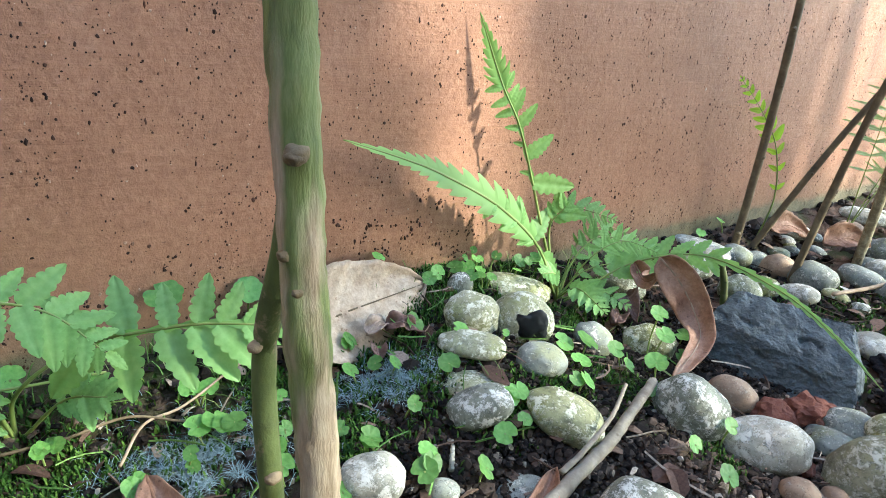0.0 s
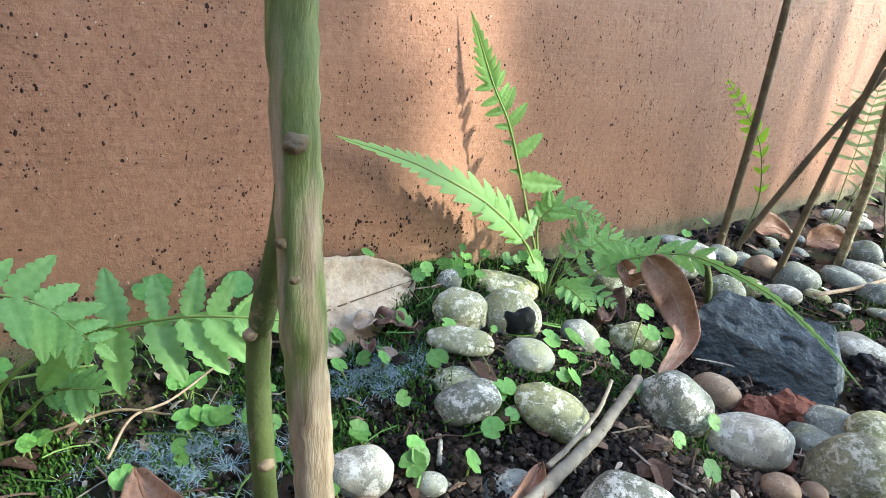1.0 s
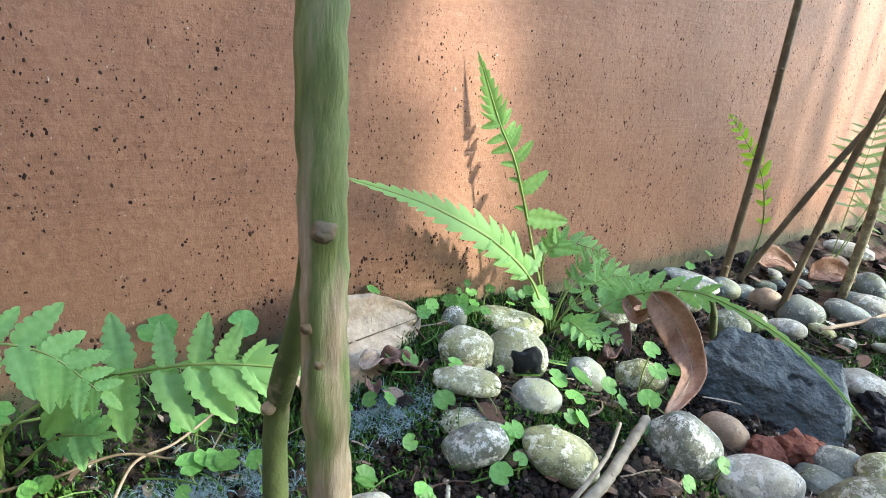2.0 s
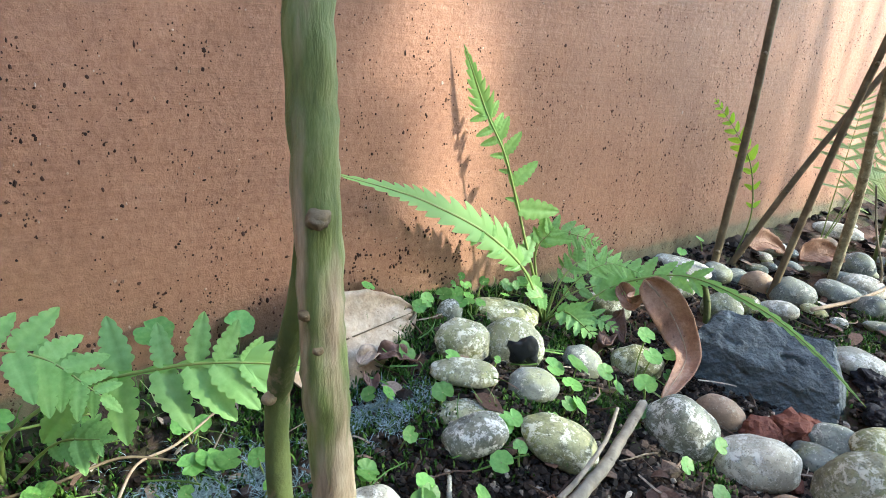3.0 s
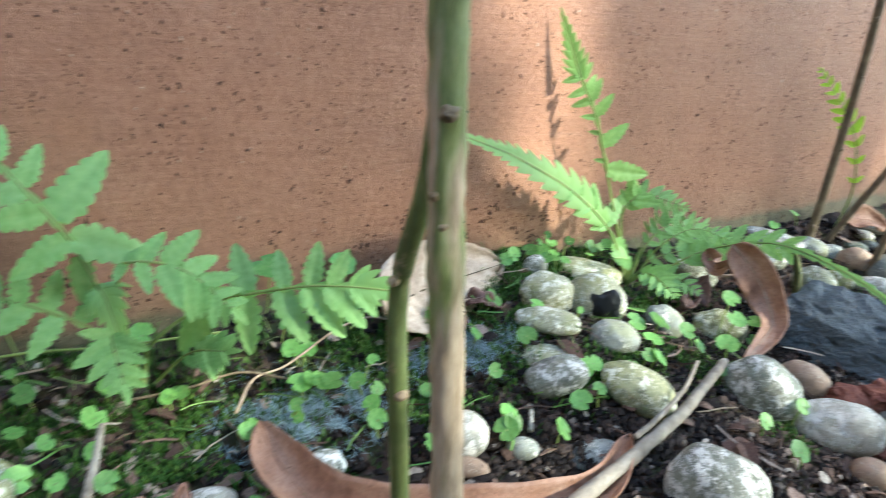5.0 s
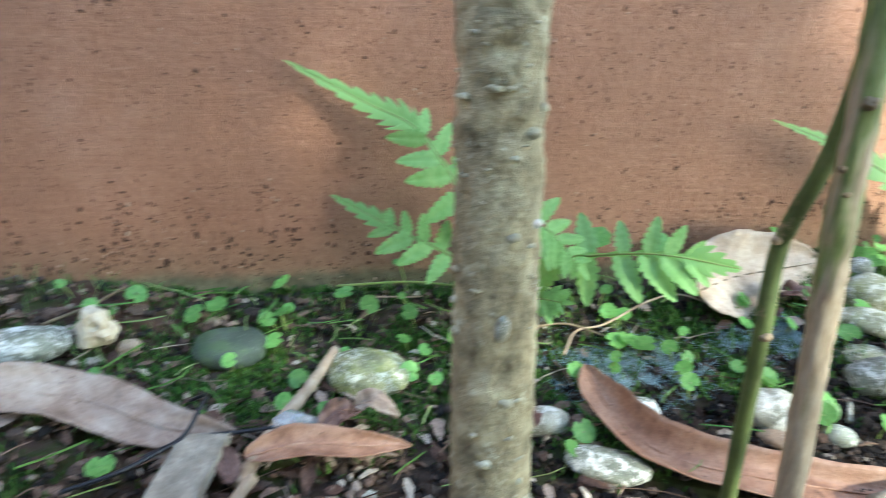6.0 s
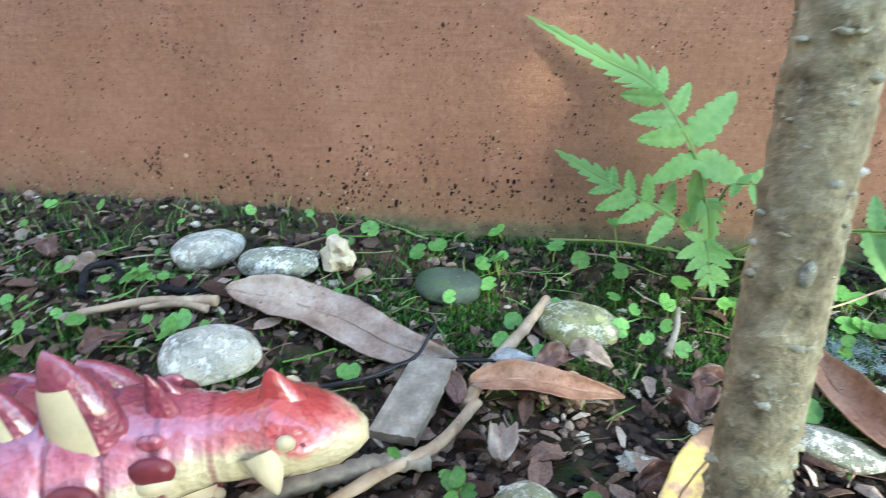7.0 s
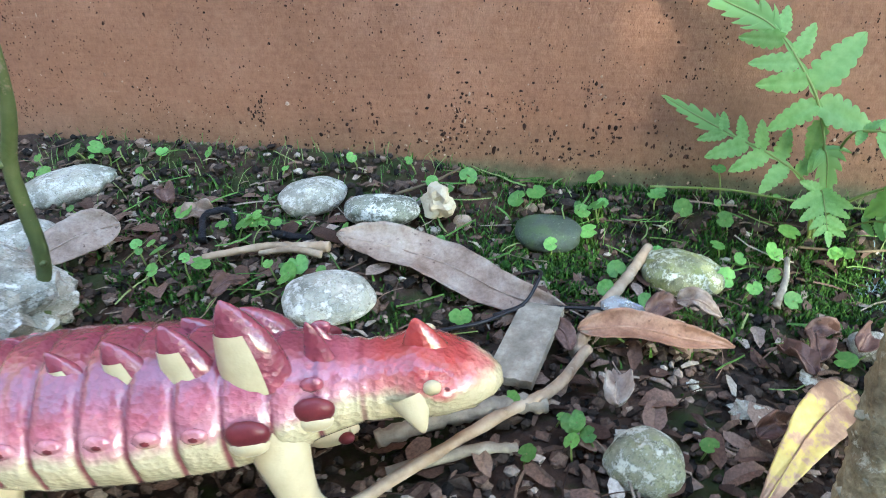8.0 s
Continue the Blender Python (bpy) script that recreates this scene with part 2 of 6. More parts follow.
def dry_leaf(name, dark, mid, light, spot, through=0.1):
    """A dry leaf: blotches at two sizes, small dark spots, wrinkles."""
    m, nt, b, vec, w, rnd = base(name)
    col = ramp(nt, tex_noise(nt, vec, 48, 7, 0.7, w), ((0.30, dark), (0.48, mid), (0.66, light)))
    col = mix(nt, 1.0, col, ramp(nt, tex_noise(nt, vec, 420, 5, 0.7, w), ((0.3, (0.72, 0.70, 0.68)), (0.55, (1, 1, 1)), (0.75, (1.16, 1.15, 1.12)))), "MULTIPLY")
    col = mix(nt, ramp(nt, tex_noise(nt, vec, 260, 4, 0.6, w), ((0.63, (0, 0, 0)), (0.68, (0.85, 0.85, 0.85)))), col, spot)
    nt.links.new(col, b.inputs["Base Color"])
    b.inputs["Roughness"].default_value = 0.55
    b.inputs["Specular IOR Level"].default_value = 0.35
    bump(nt, b, mix(nt, 0.4, tex_noise(nt, vec, 110, 6, 0.65, w), tex_noise(nt, vec, 520, 3, 0.6, w)), 0.6, 0.0022)
    tr = nt.nodes.new("ShaderNodeBsdfTranslucent")
    nt.links.new(col, tr.inputs[0])
    mx = nt.nodes.new("ShaderNodeMixShader")
    mx.inputs[0].default_value = through
    nt.links.new(b.outputs[0], mx.inputs[1])
    nt.links.new(tr.outputs[0], mx.inputs[2])
    nt.links.new(mx.outputs[0], nt.nodes["Material Output"].inputs[0])
    return m


M_TANLEAF = dry_leaf("tan_dead_leaf", (0.26, 0.18, 0.115), (0.40, 0.305, 0.215), (0.50, 0.41, 0.31), (0.20, 0.12, 0.07))
M_BROWNLEAF = dry_leaf("brown_dead_leaf", (0.15, 0.072, 0.042), (0.29, 0.155, 0.095), (0.40, 0.25, 0.17), (0.10, 0.05, 0.03))
M_GREYLEAF = dry_leaf("grey_dead_leaf", (0.15, 0.095, 0.065), (0.29, 0.215, 0.165), (0.42, 0.35, 0.285), (0.09, 0.055, 0.04))
M_DARKLEAF = dry_leaf("rotten_leaf", (0.045, 0.022, 0.018), (0.11, 0.058, 0.044), (0.20, 0.125, 0.098), (0.03, 0.018, 0.014), 0.05)
M_FERN = foliage("fern_green", (0.155, 0.305, 0.085), (0.235, 0.41, 0.145), 0.5, 0.42, 0.10, 6, 5, 0.15)
M_PALEFERN = foliage("pale_fern_green", (0.27, 0.37, 0.19), (0.38, 0.48, 0.28), 0.55, 0.4, 0.1, 8, 5, 0.15)
M_RACHIS = foliage("fern_stalk", (0.13, 0.20, 0.045), (0.24, 0.30, 0.09), 0.5, 0.1, 0.05, 60)
M_WORT = foliage("wort_green", (0.10, 0.25, 0.055), (0.19, 0.37, 0.10), 0.42, 0.38, 0.35, 2.5, 4, 0.2)
M_LIME = foliage("lime_leaf", (0.25, 0.45, 0.04), (0.42, 0.62, 0.09), 0.4, 0.45, 0.15, 90)
M_MOSS = island("moss_blades", ((0.0, (0.016, 0.044, 0.009)), (0.5, (0.039, 0.098, 0.015)), (1.0, (0.098, 0.179, 0.032))), 0.7)
M_GRASS = island("grass_blades", ((0.0, (0.060, 0.132, 0.030)), (0.6, (0.132, 0.240, 0.060)), (1.0, (0.264, 0.300, 0.120))), 0.6)
M_CRUMB = island("soil_crumbs", ((0.0, (0.013, 0.012, 0.011)), (0.4, (0.042, 0.032, 0.026)), (0.65, (0.085, 0.060, 0.046)), (0.86, (0.145, 0.095, 0.070)), (0.95, (0.26, 0.20, 0.155)), (1.0, (0.46, 0.40, 0.33))))
M_CRUMB_DARK = island("black_soil_crumbs", ((0.0, (0.006, 0.005, 0.005)), (0.5, (0.019, 0.015, 0.013)), (0.8, (0.032, 0.024, 0.019)), (0.95, (0.076, 0.055, 0.045)), (1.0, (0.270, 0.234, 0.189))))
M_LITTER = island("leaf_litter", ((0.0, (0.036, 0.022, 0.017)), (0.4, (0.095, 0.062, 0.045)), (0.75, (0.20, 0.135, 0.10)), (1.0, (0.45, 0.39, 0.31))), 0.7)
M_SCRAP = island("leaf_scraps", ((0.0, (0.045, 0.026, 0.020)), (0.4, (0.095, 0.055, 0.040)), (0.75, (0.18, 0.115, 0.085)), (0.95, (0.30, 0.23, 0.18)), (1.0, (0.50, 0.46, 0.40))), 0.65)
M_SPECK = island("wall_specks", ((0.0, (0.018, 0.010, 0.008)), (0.7, (0.055, 0.027, 0.018)), (0.85, (0.11, 0.055, 0.036)), (0.94, (0.36, 0.24, 0.17)), (1.0, (0.48, 0.36, 0.28))), 0.8)
M_MOULD = island("blue_grey_mould", ((0.0, (0.121, 0.176, 0.189)), (0.6, (0.230, 0.317, 0.338)), (1.0, (0.405, 0.513, 0.540))), 0.9)
M_SHADE_LEAF = foliage("shade_leaf", (0.03, 0.08, 0.02), (0.06, 0.13, 0.03), 0.5, 0.2, 0.2, 20)


# ---- builders ----
def mesh_from(name, bm, material, smooth=True):
    me = bpy.data.meshes.new(name)
    bm.to_mesh(me)
    bm.free()
    me.materials.append(material)
    if smooth:
        me.polygons.foreach_set("use_smooth", [True] * len(me.polygons))
    return me


def part(name, bm, material, parent, label="", smooth=True):
    ob = new(name, mesh_from(name, bm, material, smooth))
    ob.parent = parent
    if label:
        ob["label"] = label
    return ob


def thing(name, bm, material, label, category, group="", smooth=True, kind=""):
    return tagged(new(name, mesh_from(name, bm, material, smooth)), label, category, group, kind)


def holder(name, at, label, category, group=""):
    e = new(name)
    e.empty_display_size = 0.01
    e.location = at
    return tagged(e, label, category, group)


def smooth01(t):
    t = min(1.0, max(0.0, t))
    return t * t * (3 - 2 * t)


def gauss(x, y, cx, cy, s):
    return math.exp(-((x - cx) ** 2 + (y - cy) ** 2) / s)


def lie(x, y):
    """Height of the ground, without its crumbs."""
    return (0.025 * smooth01((y + 0.06) / 0.06) + 0.018 * smooth01((-x - 0.42) / 0.14) * smooth01((y + 0.22) / 0.12)
            + 0.030 * gauss(x, y, 0.01, -0.075, 0.010) - 0.022 * gauss(x, y, 0.16, -0.27, 0.02) - 0.010 * gauss(x, y, -0.28, -0.17, 0.01))


def spline(points, n):
    """n + 1 points along a smooth line through the given ones."""
    p = [Vector(q) for q in points]
    p = [2 * p[0] - p[1]] + p + [2 * p[-1] - p[-2]]
    out, segs = [], len(p) - 3
    for i in range(n + 1):
        u = i / n * segs
        k = min(int(u), segs - 1)
        t = u - k
        a, b, c, d = p[k:k + 4]
        out.append(0.5 * ((2 * b) + (c - a) * t + (2 * a - 5 * b + 4 * c - d) * t * t + (3 * b - a - 3 * c + d) * t ** 3))
    return out


def tube(bm, points, radius, sides=8, n=24, rough=0.0, cap=True):
    """A tapered, uneven tube; radius is a function of 0..1."""
    line = spline(points, n)
    rings = []
    ref = Vector((0.31, 0.17, 0.93))
    for i, c in enumerate(line):
        d = (line[min(i + 1, n)] - line[max(i - 1, 0)]).normalized()
        a = d.cross(ref if abs(d.dot(ref)) < 0.9 else Vector((1, 0, 0))).normalized()
        b = d.cross(a)
        r = radius(i / n)
        ring = []
        for k in range(sides):
            w = 2 * math.pi * k / sides
            q = c + (a * math.cos(w) + b * math.sin(w)) * r
            if rough:
                q += (q - c) * rough * noise.noise(q * (0.9 / max(r, 0.0005)))
            ring.append(bm.verts.new(q))
        rings.append(ring)
    for r0, r1 in zip(rings, rings[1:]):
        for k in range(sides):
            bm.faces.new((r0[k], r0[(k + 1) % sides], r1[(k + 1) % sides], r1[k]))
    if cap:
        bm.faces.new(rings[0][::-1])
        bm.faces.new(rings[-1])
    return line


def blob(bm, c, r, sub=2, uneven=0.15, seed=0.0, squash=(1, 1, 1)):
    """An uneven lump."""
    made = bmesh.ops.create_icosphere(bm, subdivisions=sub, radius=1.0)["verts"]
    for v in made:
        q = v.co.copy()
        k = 1 + uneven * noise.noise(q * 1.3 + Vector((seed, seed * 1.7, 0))) + uneven * 0.5 * noise.noise(q * 3.1 + Vector((0, seed, seed)))
        v.co = Vector(c) + Vector((q.x * squash[0], q.y * squash[1], q.z * squash[2])) * r * k
    return made


def scatter(name, material, label, category, spots, shape):
    """Countless small pieces in one mesh; shape(rng) gives verts and faces of a piece."""
    vs, fs = [], []
    for x, y, z, *more in spots:
        v, f = shape(*more)
        o = len(vs)
        vs += [(x + a, y + b, z + c) for a, b, c in v]
        fs += [tuple(o + i for i in q) for q in f]
    me = bpy.data.meshes.new(name)
    me.from_pydata(vs, [], fs)
    me.materials.append(material)
    return tagged(new(name, me), label, category, kind="stuff")


ICO_BM = bmesh.new()
bmesh.ops.create_icosphere(ICO_BM, subdivisions=1, radius=1.0)
ICO_V = [tuple(v.co) for v in ICO_BM.verts]
ICO_F = [tuple(v.index for v in f.verts) for f in ICO_BM.faces]
ICO_BM.free()
rng = random.Random(7)


def crumb(r, flat=1.0):
    j = [r * rng.uniform(0.6, 1.35) for _ in ICO_V]
    sx, sy, sz = rng.uniform(0.7, 1.4), rng.uniform(0.7, 1.3), rng.uniform(0.6, 1.0) * flat
    return [(a * k * sx, b * k * sy, c * k * sz) for (a, b, c), k in zip(ICO_V, j)], ICO_F


def blade(h, w, lean):
    """A narrow bent blade of two quads and a tip."""
    a = rng.uniform(0, 2 * math.pi)
    dx, dy = math.cos(a), math.sin(a)
    px, py = -dy * w, dx * w
    v = []
    for t in (0.0, 0.5, 0.85):
        k = lean * h * t * t
        wd = 1 - 0.55 * t
        v += [(dx * k - px * wd, dy * k - py * wd, h * t), (dx * k + px * wd, dy * k + py * wd, h * t)]
    v.append((dx * lean * h, dy * lean * h, h * (1 - 0.25 * lean)))
    return v, [(0, 1, 3, 2), (2, 3, 5, 4), (4, 5, 6)]


# ---- the large structure ----
def ground_sheet():
    def axis(lo, hi, step, far_lo, far_hi):
        a = list(np.arange(lo, hi + step / 2, step))
        for sign, start, end in ((1, hi, far_hi), (-1, lo, far_lo)):
            s, q, more = step, start, []
            while abs(q - end) > 1e-6:
                s *= 1.35
                q = q + sign * s
                if (q - end) * sign > 0:
                    q = end
                more.append(q)
            a = a + more if sign > 0 else more[::-1] + a
        return a
    xs = axis(-0.95, 0.95, 0.0045, -60, 60)
    ys = axis(-0.42, 0.02, 0.0045, -60, 0.04)
    vs = []
    for y in ys:
        for x in xs:
            p = Vector((x, y, 0))
            near = smooth01((1.6 - abs(x)) / 0.6) * smooth01((y + 1.0) / 0.5)
            z = lie(x, y)
            if near > 0:
                z += near * (0.004 * noise.noise(p * 30) + 0.0035 * noise.noise(p * 85) + 0.0018 * noise.noise(p * 210))
            z += (1 - near) * 0.015 * noise.noise(p * 3)
            vs.append((x, y, z - 0.002))
    w = len(xs)
    fs = [(j * w + i, j * w + i + 1, (j + 1) * w + i + 1, (j + 1) * w + i) for j in range(len(ys) - 1) for i in range(w - 1)]
    me = bpy.data.meshes.new("ground")
    me.from_pydata(vs, [], fs)
    me.materials.append(M_SOIL)
    me.polygons.foreach_set("use_smooth", [True] * len(me.polygons))
    tagged(new("ground", me), "dark damp garden soil with reddish and mossy areas", "ground", kind="structure")


def garden_wall():
    bm = bmesh.new()
    x0, x1, z0, z1, t = -6.0, 9.0, -0.25, 2.2, 0.14
    v = [bm.verts.new(q) for q in ((x0, 0, z0), (x1, 0, z0), (x1, 0, z1), (x0, 0, z1), (x0, t, z0), (x1, t, z0), (x1, t, z1), (x0, t, z1))]
    for f in ((0, 1, 2, 3), (5, 4, 7, 6), (3, 2, 6, 7), (1, 5, 6, 2), (4, 0, 3, 7), (4, 5, 1, 0)):
        bm.faces.new([v[i] for i in f])
    bmesh.ops.bevel(bm, geom=[e for e in bm.edges if all(q.co.z > 2 for q in e.verts)], offset=0.015, segments=3, affect="EDGES")
    thing("wall_north", bm, M_WALL, "terracotta-painted rendered garden wall speckled with dark soil splashes", "wall", kind="structure", smooth=False)


def unseen_wall(name, x0, x1, y0, y1, z1, label):
    """A plastered wall, added out of view, that closes the garden strip and blocks light."""
    bm = bmesh.new()
    v = [bm.verts.new((x, y, z)) for z in (-0.3, z1) for x, y in ((x0, y0), (x1, y0), (x1, y1), (x0, y1))]
    for f in ((3, 2, 1, 0), (4, 5, 6, 7), (0, 1, 5, 4), (1, 2, 6, 5), (2, 3, 7, 6), (3, 0, 4, 7)):
        bm.faces.new([v[i] for i in f])
    bmesh.ops.bevel(bm, geom=[e for e in bm.edges if all(q.co.z > 1 for q in e.verts)], offset=0.012, segments=2, affect="EDGES")
    thing(name, bm, M_PLASTER, label, "wall", kind="structure", smooth=False)


ground_sheet()
garden_wall()
# two added walls cut the sky light from behind and from the left
unseen_wall("wall_south", -3.0, 1.63, -2.74, -2.60, 2.2, "unseen plastered wall added opposite the garden wall to block light")
unseen_wall("wall_west", -1.94, -1.80, -2.60, 0.0, 1.5, "unseen plastered wall added at the strip's end to block light")


# ---- stones ----
def pebble(x, y, z, wide, high, yaw, tilt, look_of):
    deep = wide * (0.78 if high > 0.5 * wide else 0.6)
    thick = math.sqrt(max(high ** 2 - (0.5 * deep) ** 2, (0.26 * wide) ** 2)) / 0.9
    bm = bmesh.new()
    s = rng.uniform(0, 50)
    bmesh.ops.create_icosphere(bm, subdivisions=4 if wide > 0.03 else 3, radius=1.0)
    for v in bm.verts:
        q = v.co.copy()
        # fuller than an ellipsoid, with broad uneven facets
        k = 1 / (abs(q.x) ** 2.2 + abs(q.y) ** 2.2 + abs(q.z) ** 2.2) ** (1 / 2.2)
        k *= 1 + 0.20 * noise.noise(q * 0.85 + Vector((s, 0, 0))) + 0.06 * noise.noise(q * 2.2 + Vector((0, s, 0))) + 0.008 * noise.noise(q * 9 + Vector((0, s, s)))
        v.co = Vector((q.x * wide / 2, q.y * deep / 2, q.z * thick / 2)) * k * 0.96
    words = {"m": "rounded river pebble mottled grey and olive", "w": "rounded river pebble dark with white flecks", "W": "pale whitish rounded river pebble",
             "d": "smooth blue-grey river pebble", "k": "dark green-grey smooth pebble", "g": "rounded pebble stained yellow-green by algae", "b": "small tan rounded pebble"}
    ob = thing("pebble", bm, M_PEBBLE[look_of], words[look_of] + " lying on the soil", "pebble", "pebbles by the wall")
    ob.matrix_basis = pose(x, y, z, 0, 0, yaw) @ pose(0, 0, 0, 0, -tilt, 0)
    return ob


def pebbles():
    pebble(0.011, -0.065, 0.037, 0.040, 0.032, -40, 0, 'm')
    pebble(0.043, -0.081, 0.035, 0.043, 0.039, -46, 0, 'm')
    pebble(0.081, -0.033, 0.030, 0.057, 0.020, -45, -5, 'g')
    pebble(-0.008, -0.092, 0.034, 0.046, 0.015, -41, 0, 'm')
    pebble(-0.021, -0.114, 0.0205, 0.041, 0.010, -41, 0, 'm')
    pebble(0.027, -0.118, 0.027, 0.033, 0.022, -48, -10, 'd')
    pebble(-0.034, -0.133, 0.022, 0.038, 0.025, -42, 28, 'w')
    pebble(0.008, -0.160, 0.017, 0.046, 0.027, -51, -16, 'g')
    pebble(0.028, -0.029, 0.041, 0.020, 0.018, -39, 0, 'w')
    pebble(-0.106, -0.142, 0.011, 0.034, 0.026, -31, 5, 'W')
    pebble(0.097, -0.100, 0.015, 0.031, 0.023, -53, -20, 'd')
    pebble(0.147, -0.112, 0.005, 0.038, 0.029, -58, -10, 'g')
    pebble(0.198, -0.041, 0.012, 0.044, 0.028, -54, 0, 'm')
    pebble(0.104, -0.179, 0.003, 0.052, 0.044, -63, -25, 'w')
    pebble(0.159, -0.176, -0.007, 0.033, 0.026, -66, 0, 'b')
    pebble(0.127, -0.217, -0.008, 0.054, 0.037, -69, 10, 'W')
    pebble(0.159, -0.264, -0.009, 0.047, 0.052, -78, -35, 'm')
    pebble(0.208, -0.268, -0.010, 0.059, 0.036, -80, -20, 'g')
    pebble(0.187, -0.288, -0.015, 0.044, 0.024, -82, 0, 'g')
    pebble(0.165, -0.295, -0.017, 0.046, 0.016, -82, 0, 'w')
    pebble(0.205, -0.234, -0.012, 0.039, 0.027, -75, 0, 'd')
    pebble(0.281, -0.263, -0.005, 0.060, 0.024, -81, -15, 'd')
    pebble(0.111, -0.248, -0.014, 0.023, 0.019, -74, 0, 'b')
    pebble(0.130, -0.260, -0.017, 0.016, 0.014, -76, 0, 'b')
    pebble(0.181, -0.235, -0.015, 0.035, 0.020, -75, 0, 'd')
    pebble(0.300, -0.041, 0.012, 0.044, 0.026, -60, 0, 'm')
    pebble(0.305, -0.090, 0.006, 0.037, 0.030, -64, 0, 'm')
    pebble(0.401, -0.075, 0.007, 0.036, 0.029, -67, 0, 'b')
    pebble(0.406, -0.107, 0.008, 0.044, 0.032, -69, 0, 'd')
    pebble(0.354, -0.120, 0.005, 0.035, 0.023, -69, 0, 'W')
    pebble(0.457, -0.134, 0.006, 0.051, 0.024, -73, -10, 'd')
    pebble(0.502, -0.141, 0.007, 0.048, 0.027, -74, -15, 'W')
    pebble(0.337, -0.097, 0.005, 0.027, 0.024, -66, 0, 'g')
    pebble(0.563, -0.109, 0.009, 0.038, 0.034, -73, 0, 'd')
    pebble(0.628, -0.143, 0.007, 0.057, 0.028, -77, 0, 'm')
    pebble(0.572, -0.166, 0.005, 0.061, 0.021, -77, 0, 'm')
    pebble(0.317, -0.206, 0.001, 0.048, 0.026, -75, -10, 'W')
    pebble(0.338, -0.025, 0.020, 0.061, 0.021, -61, -5, 'W')
    pebble(0.197, -0.041, 0.012, 0.038, 0.026, -55, 0, 'm')
    pebble(0.410, -0.195, 0.003, 0.044, 0.016, -77, 0, 'd')
    pebble(0.612, -0.196, 0.006, 0.047, 0.024, -80, 0, 'm')
    pebble(0.505, -0.031, 0.017, 0.052, 0.022, -67, 0, 'W')
    pebble(0.681, -0.037, 0.015, 0.071, 0.026, -71, 0, 'W')
    pebble(0.491, -0.227, 0.004, 0.041, 0.017, -80, 0, 'm')
    pebble(0.738, -0.095, 0.006, 0.055, 0.023, -75, 0, 'm')
    pebble(-0.232, -0.125, -0.001, 0.029, 0.020, -14, 0, 'W')
    pebble(-0.173, -0.126, 0.002, 0.021, 0.016, -26, 0, 'w')
    pebble(-0.008, -0.229, 0.008, 0.049, 0.040, -62, 0, 'w')
    pebble(-0.042, -0.180, 0.001, 0.033, 0.020, -48, 10, 'd')
    pebble(-0.079, -0.164, 0.008, 0.018, 0.012, -39, 0, 'd')
    pebble(-0.110, -0.160, 0.005, 0.023, 0.010, -40, 0, 'b')
    pebble(-0.590, -0.050, 0.027, 0.052, 0.029, 27, 5, 'W')
    pebble(-0.534, -0.062, 0.026, 0.053, 0.026, 20, 0, 'w')
    pebble(-0.538, -0.156, 0.017, 0.055, 0.032, 27, 0, 'W')
    pebble(-0.330, -0.074, 0.005, 0.054, 0.031, -10, 0, 'g')
    pebble(-0.418, -0.046, 0.008, 0.050, 0.028, 3, 0, 'k')
    pebble(-0.359, -0.234, 0.004, 0.037, 0.029, -10, 0, 'm')
    pebble(-0.797, -0.060, 0.026, 0.074, 0.032, 47, 0, 'W')
    pebble(-0.775, -0.132, 0.022, 0.047, 0.028, 51, 0, 'W')
    pebble(-0.208, -0.163, -0.001, 0.044, 0.019, -30, 0, 'w')
    pebble(-0.479, -0.046, 0.013, 0.014, 0.011, 17, 0, 'b')


pebbles()
# loose far pebbles along the foot of the wall
for _ in range(46):
    px, py = rng.uniform(0.62, 1.9), rng.uniform(-0.42, -0.02)
    wd = rng.uniform(0.022, 0.05)
    pebble(px, py, lie(px, py) + 0.006, wd, wd * rng.uniform(0.6, 0.9), rng.uniform(-90, -50), rng.uniform(-15, 15), rng.choice("mwWdgb"))


for _ in range(60):
    px, py = rng.uniform(0.30, 0.95), rng.uniform(-0.30, -0.02)
    if px < 0.34 and py < -0.06:
        continue
    wd = rng.uniform(0.016, 0.040)
    pebble(px, py, lie(px, py) + 0.003, wd, wd * rng.uniform(0.5, 0.8), rng.uniform(-90, -40), rng.uniform(-15, 15), rng.choice("mwWdgbb"))


# ---- stems and trunks ----
def knot(bm, c, r, seed):
    blob(bm, c, r, 3, 0.22, seed, (1, 0.9, 0.8))


